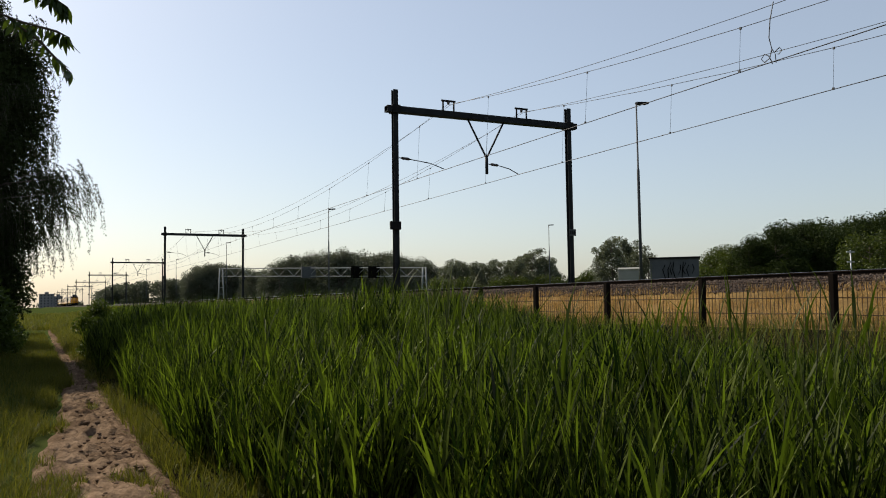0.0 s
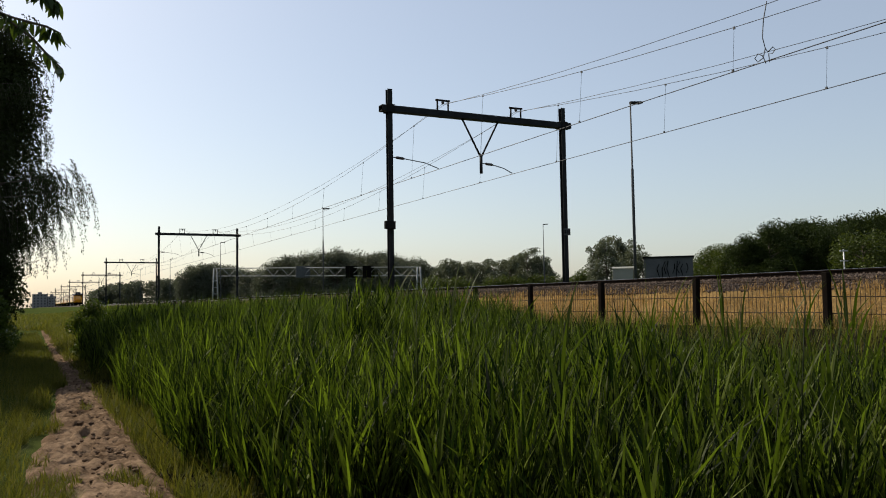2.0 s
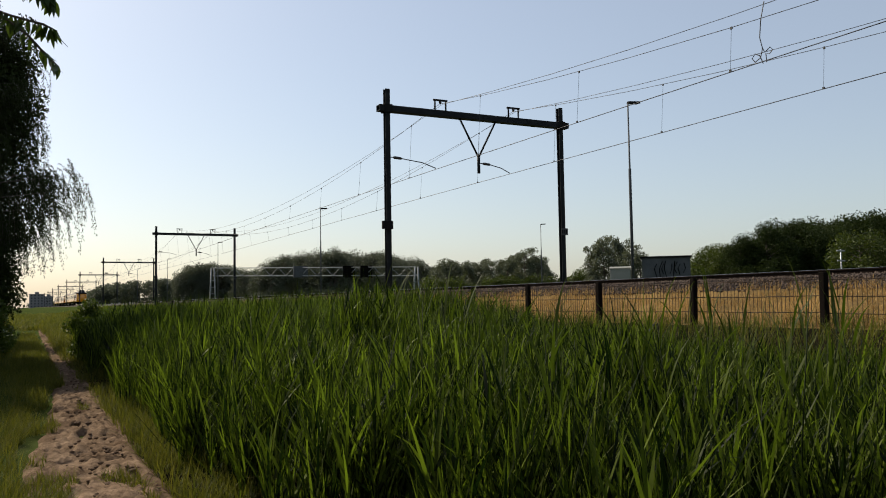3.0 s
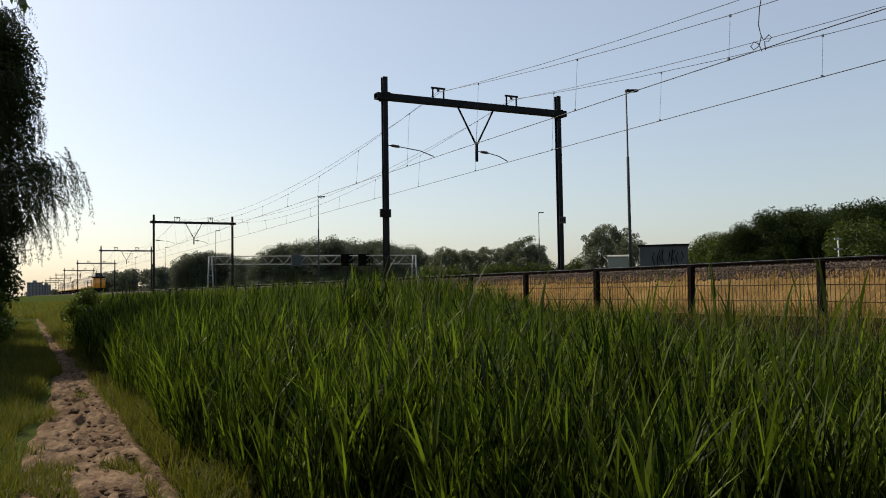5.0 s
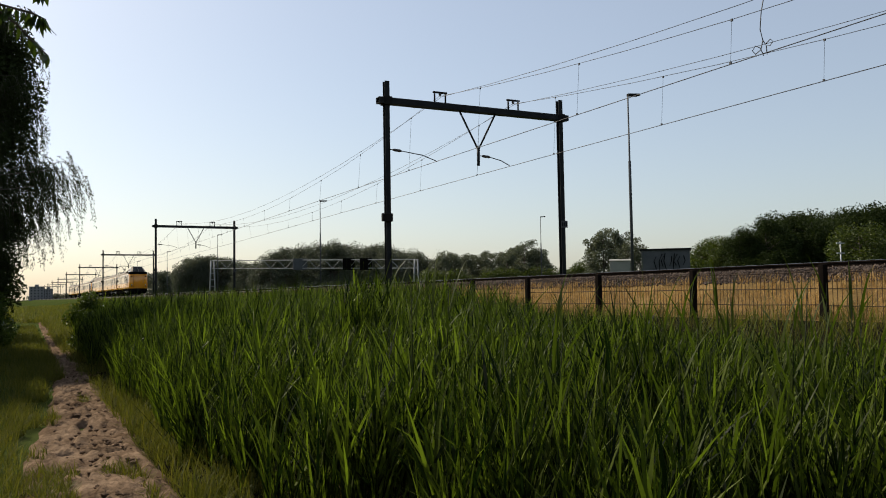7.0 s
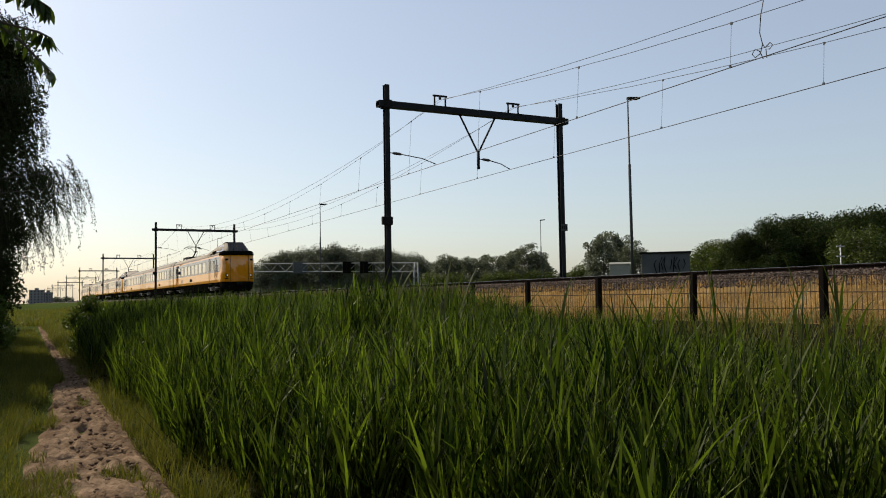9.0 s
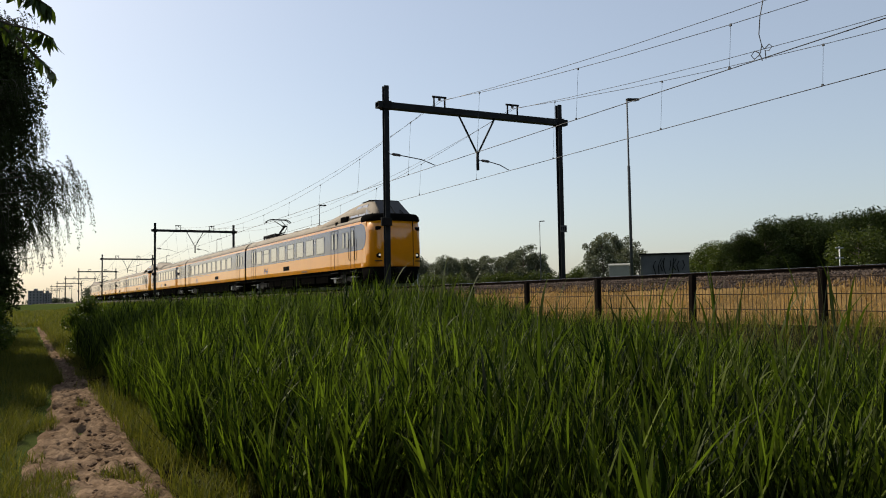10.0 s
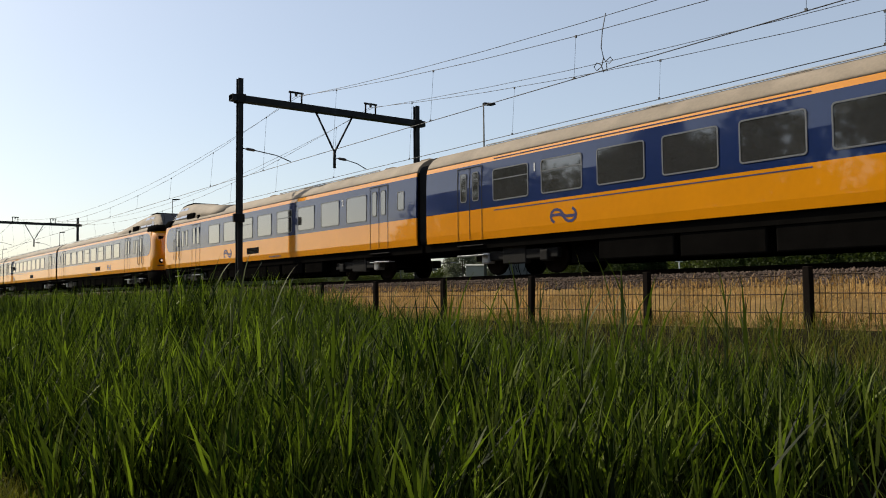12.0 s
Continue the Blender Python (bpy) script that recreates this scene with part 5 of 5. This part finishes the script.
def leaf_mesh():
    """A pointed drooping leaf, 1 long along -z, folded on its midrib."""
    bm = bmesh.new()
    rows = []
    for t, w in ((0, 0.02), (0.12, 0.10), (0.35, 0.17), (0.6, 0.15), (0.82, 0.08), (1.0, 0.005)):
        y = -0.25 * t * t
        rows.append([bm.verts.new((-w, y + 0.08 * w, -t)), bm.verts.new((0, y - 0.02, -t)), bm.verts.new((w, y + 0.08 * w, -t))])
    for a, b in zip(rows, rows[1:]):
        for k in range(2):
            f = bm.faces.new((a[k], a[k + 1], b[k + 1], b[k]))
            f.smooth = True
    me = bpy.data.meshes.new("leaf")
    bm.to_mesh(me)
    bm.free()
    me.materials.append(M["leaf_cherry"])
    return me


SWAY = []


def cherry():
    """Young tree at the path's edge whose twigs hang into view."""
    t = thing("cherry_sapling", "slender cherry sapling with long drooping leaves", "tree", pose(-1.85, 2.55, 0.29))
    bm = bmesh.new()
    tube(bm, [(0, 0, -0.2), (0.05, 0.02, 1.2), (0.1, 0.05, 2.3), (0.05, 0.1, 3.4)], [0.04, 0.034, 0.026, 0.01], 8)
    part("trunk", bm, "bark", t)
    rng = random.Random(8)
    me = leaf_mesh()
    twigs = [
        [(0, 0, 0), (0.9, 0.05, 0.22), (1.45, 0.10, 0.26), (1.72, 0.12, 0.255), (1.80, 0.12, 0.225), (1.862, 0.12, 0.19)],
        [(1.45, 0.10, 0.26), (1.62, 0.12, 0.16), (1.74, 0.13, 0.13), (1.83, 0.13, 0.115), (1.868, 0.13, 0.10)],
        [(1.70, 0.13, 0.14), (1.79, 0.13, 0.075), (1.84, 0.13, 0.02), (1.875, 0.13, -0.01)]]
    bm = bmesh.new()
    for tw in twigs:
        tube(bm, tw, [0.010 if tw[0][0] == 0 else 0.004] + [0.004] * (len(tw) - 2) + [0.0015], 5)
    br = part("branch", bm, "bark", t)
    br.matrix_basis = pose(0.08, 0.04, 1.93)
    for tw, n in zip(twigs, (78, 50, 26)):
        pts = [Vector(p) for p in tw]
        if pts[0].x == 0:
            pts = pts[2:]
        for k in range(n):
            u = (k + 0.5) / n * (len(pts) - 1)
            i = min(int(u), len(pts) - 2)
            p = pts[i].lerp(pts[i + 1], u - i)
            s = rng.uniform(0.034, 0.058)
            m = Matrix.Translation(p) @ Euler((rng.uniform(-0.7, 0.5), rng.uniform(-0.75, 0.45), rng.uniform(0, 6.28))).to_matrix().to_4x4() @ Matrix.Diagonal((s, s, s, 1))
            share("leaf", me, br, m)
    SWAY.append(br)


REEDS = []


def tall_reeds():
    """Single reeds close by that stand out of the bed and stir in the wind."""
    rng = np.random.default_rng(21)
    spots = []
    while len(spots) < 120:
        d, a = 3.0 + 6.5 * rng.random() ** 0.8, radians(rng.uniform(14, 62))
        x, y = d * math.sin(a), d * math.cos(a)
        if x > 1.75 + max(0, 4.9 - y) * 0.45:
            spots.append((x, y))
    spots += [(3.6, 8.7), (3.75, 8.9), (3.9, 9.1), (3.5, 9.2), (3.85, 8.6)]
    for k, (x, y) in enumerate(spots):
        h = float(reed_height(np.array([x]), np.array([y]))[0]) * rng.uniform(0.9, 1.35) + (0.45 if k >= 120 else 0.0)
        if k % 2 == 0 and x > y * 0.45:
            h = rng.uniform(1.2, 1.68) - ground_z(x, y)
        t = thing("reed", "tall fresh green reed stem with long pointed leaves", "reed", pose(x, y, ground_z(x, y)), "tall reeds beside the path")
        bm = bmesh.new()
        bend = rng.normal(0, 0.06, 2)
        tube(bm, [(0, 0, 0), (bend[0] * 0.3, bend[1] * 0.3, h * 0.5), (bend[0], bend[1], h * 0.92)], [0.0045, 0.004, 0.002], 6)
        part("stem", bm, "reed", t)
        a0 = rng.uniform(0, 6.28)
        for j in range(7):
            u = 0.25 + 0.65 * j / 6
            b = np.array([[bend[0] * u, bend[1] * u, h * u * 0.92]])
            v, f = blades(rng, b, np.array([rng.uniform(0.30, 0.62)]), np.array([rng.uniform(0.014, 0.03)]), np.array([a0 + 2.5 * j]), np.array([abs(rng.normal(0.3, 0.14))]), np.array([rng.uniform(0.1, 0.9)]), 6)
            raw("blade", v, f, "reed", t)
        REEDS.append((t, x, y, k))


woods()
birch(-2.4, 26.6, 11.0, 3, 5.0, 60, 210000)
birch(-2.6, 38.0, 8.5, 5, 3.6, 7, 14000)
for k, (x, y, h, s) in enumerate(((-3.1, 14.0, 2.2, 1.2), (-2.5, 18.0, 3.7, 1.6), (-1.7, 20.5, 3.3, 1.5), (-1.6, 24.0, 3.2, 1.5), (-1.5, 28.0, 3.0, 1.5), (-1.6, 33.0, 3.0, 1.6), (-1.8, 40.0, 3.2, 1.9), (-2.9, 10.8, 1.5, 0.9), (-3.6, 6.5, 2.2, 1.2), (-2.2, 50.0, 3.6, 2.2))):
    shrub(x, y, h, s, 60 + k)
shrub(2.15, 28.5, 1.75, 0.95, 90, 9000, 0.045)
shrub(1.85, 25.0, 1.1, 0.6, 91, 6000, 0.04)
cherry()
reed_bed()
grass_strip("verge_grass", "rough verge grass along the path", 34000, -2.6, 0.02, 3.5, 40, 0.08, 0.38, 0.009, "grass", 31, 2.0)
grass_strip("inner_verge_grass", "rough grass between the verge and the bare path", 9000, -0.1, 0.42, 10.2, 40, 0.06, 0.26, 0.009, "grass", 41, 1.8)
grass_strip("path_edge_grass", "short yellowish grass at the path's edge", 26000, 1.08, 1.95, 4.0, 40, 0.06, 0.34, 0.009, "grass", 32, 2.2, 0.5)
grass_strip("path_side_grass", "rough shaded grass beside the narrow path", 9000, 0.0, 0.78, 17, 52, 0.08, 0.32, 0.012, "grass", 42, 1.4)
grass_strip("path_tufts", "sparse grass tufts on the sandy path", 22000, -0.1, 0.95, 5.5, 17, 0.03, 0.19, 0.009, "grass", 36, 1.5, 0.6)
grass_strip("meadow_grass", "yellow-green meadow grass beyond the reeds", 16000, 1.2, 6.0, 27, 75, 0.2, 0.55, 0.022, "grass", 39, 1.5, 0.3)
grass_strip("bank_grass", "mixed green grass below the fence", 26000, 7.4, 12.3, 4.0, 50, 0.16, 0.46, 0.012, "grass", 33, 1.3)
grass_strip("bank_straw", "dry golden grass on the railway bank", 30000, 11.9, 14.6, 4.0, 60, 0.10, 0.32, 0.012, "straw", 34, 1.3, 0.6)
grass_strip("far_meadow_grass", "rough green meadow grass farther along", 15000, -2.0, 13.5, 60, 170, 0.35, 0.75, 0.09, "grass", 35, 1.3)
grass_strip("seed_grass", "brownish grass gone to seed at the top of the bank", 2600, 8.5, 12.0, 28, 62, 0.7, 1.05, 0.03, "reed_dry", 37, 1.0, 0.15)
grass_strip("rear_verge_grass", "rough grass on both sides of the path", 9000, -3.5, 2.2, -8, 4.0, 0.06, 0.25, 0.014, "grass", 38)
tall_reeds()


def clods():
    rng = random.Random(17)
    bm = bmesh.new()
    bmesh.ops.create_icosphere(bm, subdivisions=1, radius=1.0)
    for v in bm.verts:
        v.co *= 1 + 0.35 * noise.noise(v.co * 1.7)
        v.co.z *= 0.6
    me = bpy.data.meshes.new("clod")
    bm.to_mesh(me)
    bm.free()
    me.materials.append(M["mud"])
    for k in range(290):
        y = 6.2 + 13 * rng.random() ** 1.6
        x = 0.72 + 0.03 * (y - 8) + rng.gauss(0, 0.17)
        s = rng.uniform(0.008, 0.03) * (1.6 if k % 9 == 0 else 1.0)
        o = new("earth_clod", me)
        o.matrix_basis = pose(x, y, 0.015, 0, 0, rng.uniform(0, 360)) @ Matrix.Diagonal((s, s, s, 1))
        tagged(o, "dark dry clod of earth lying on the path", "clod", "clods on the path")


clods()

# ------------------------------------------------------------------ what moves


def motions():
    for car, at, turn in CARS:
        rows = []
        for t in (0, 2, 4, 6, 8, 10, 11, 12):
            rows.append((t, pose(TRACKS[0], at - SPEED * (t - 10.5), RAIL_Z, 0, 0, turn)))
        walk(car, rows)
    for br in SWAY:
        rest = (0.08, 0.04, 1.93)
        rows = [(0, 0, 0, 0), (1.5, -0.006, 0.006, 0), (2.5, -0.004, 0.014, 0), (3.2, -0.012, 0.02, 0), (4.2, -0.06, 0.08, -1), (5.5, -0.092, 0.112, -2), (6.0, -0.07, 0.08, -1.5), (6.5, -0.047, 0.04, -1), (7.2, -0.03, 0.012, 0), (8.8, -0.018, -0.02, 0), (9.5, -0.016, -0.024, 0), (10.5, -0.012, -0.010, 0), (11.2, -0.014, -0.004, 0), (12, -0.01, 0, 0)]
        walk(br, [(t, pose(rest[0] + dx, rest[1], rest[2] + dz, 0, r, 0)) for t, dx, dz, r in rows])
    for ob, x, y, k in REEDS:
        rows = []
        for j in range(13):
            a = 2.2 * math.sin(0.9 * j + 1.3 * k) + 1.2 * math.sin(2.1 * j + k)
            b = 1.8 * math.sin(1.1 * j + 0.7 * k + 1)
            rows.append((j, pose(x, y, ground_z(x, y), b, a, 0)))
        walk(ob, rows)


motions()
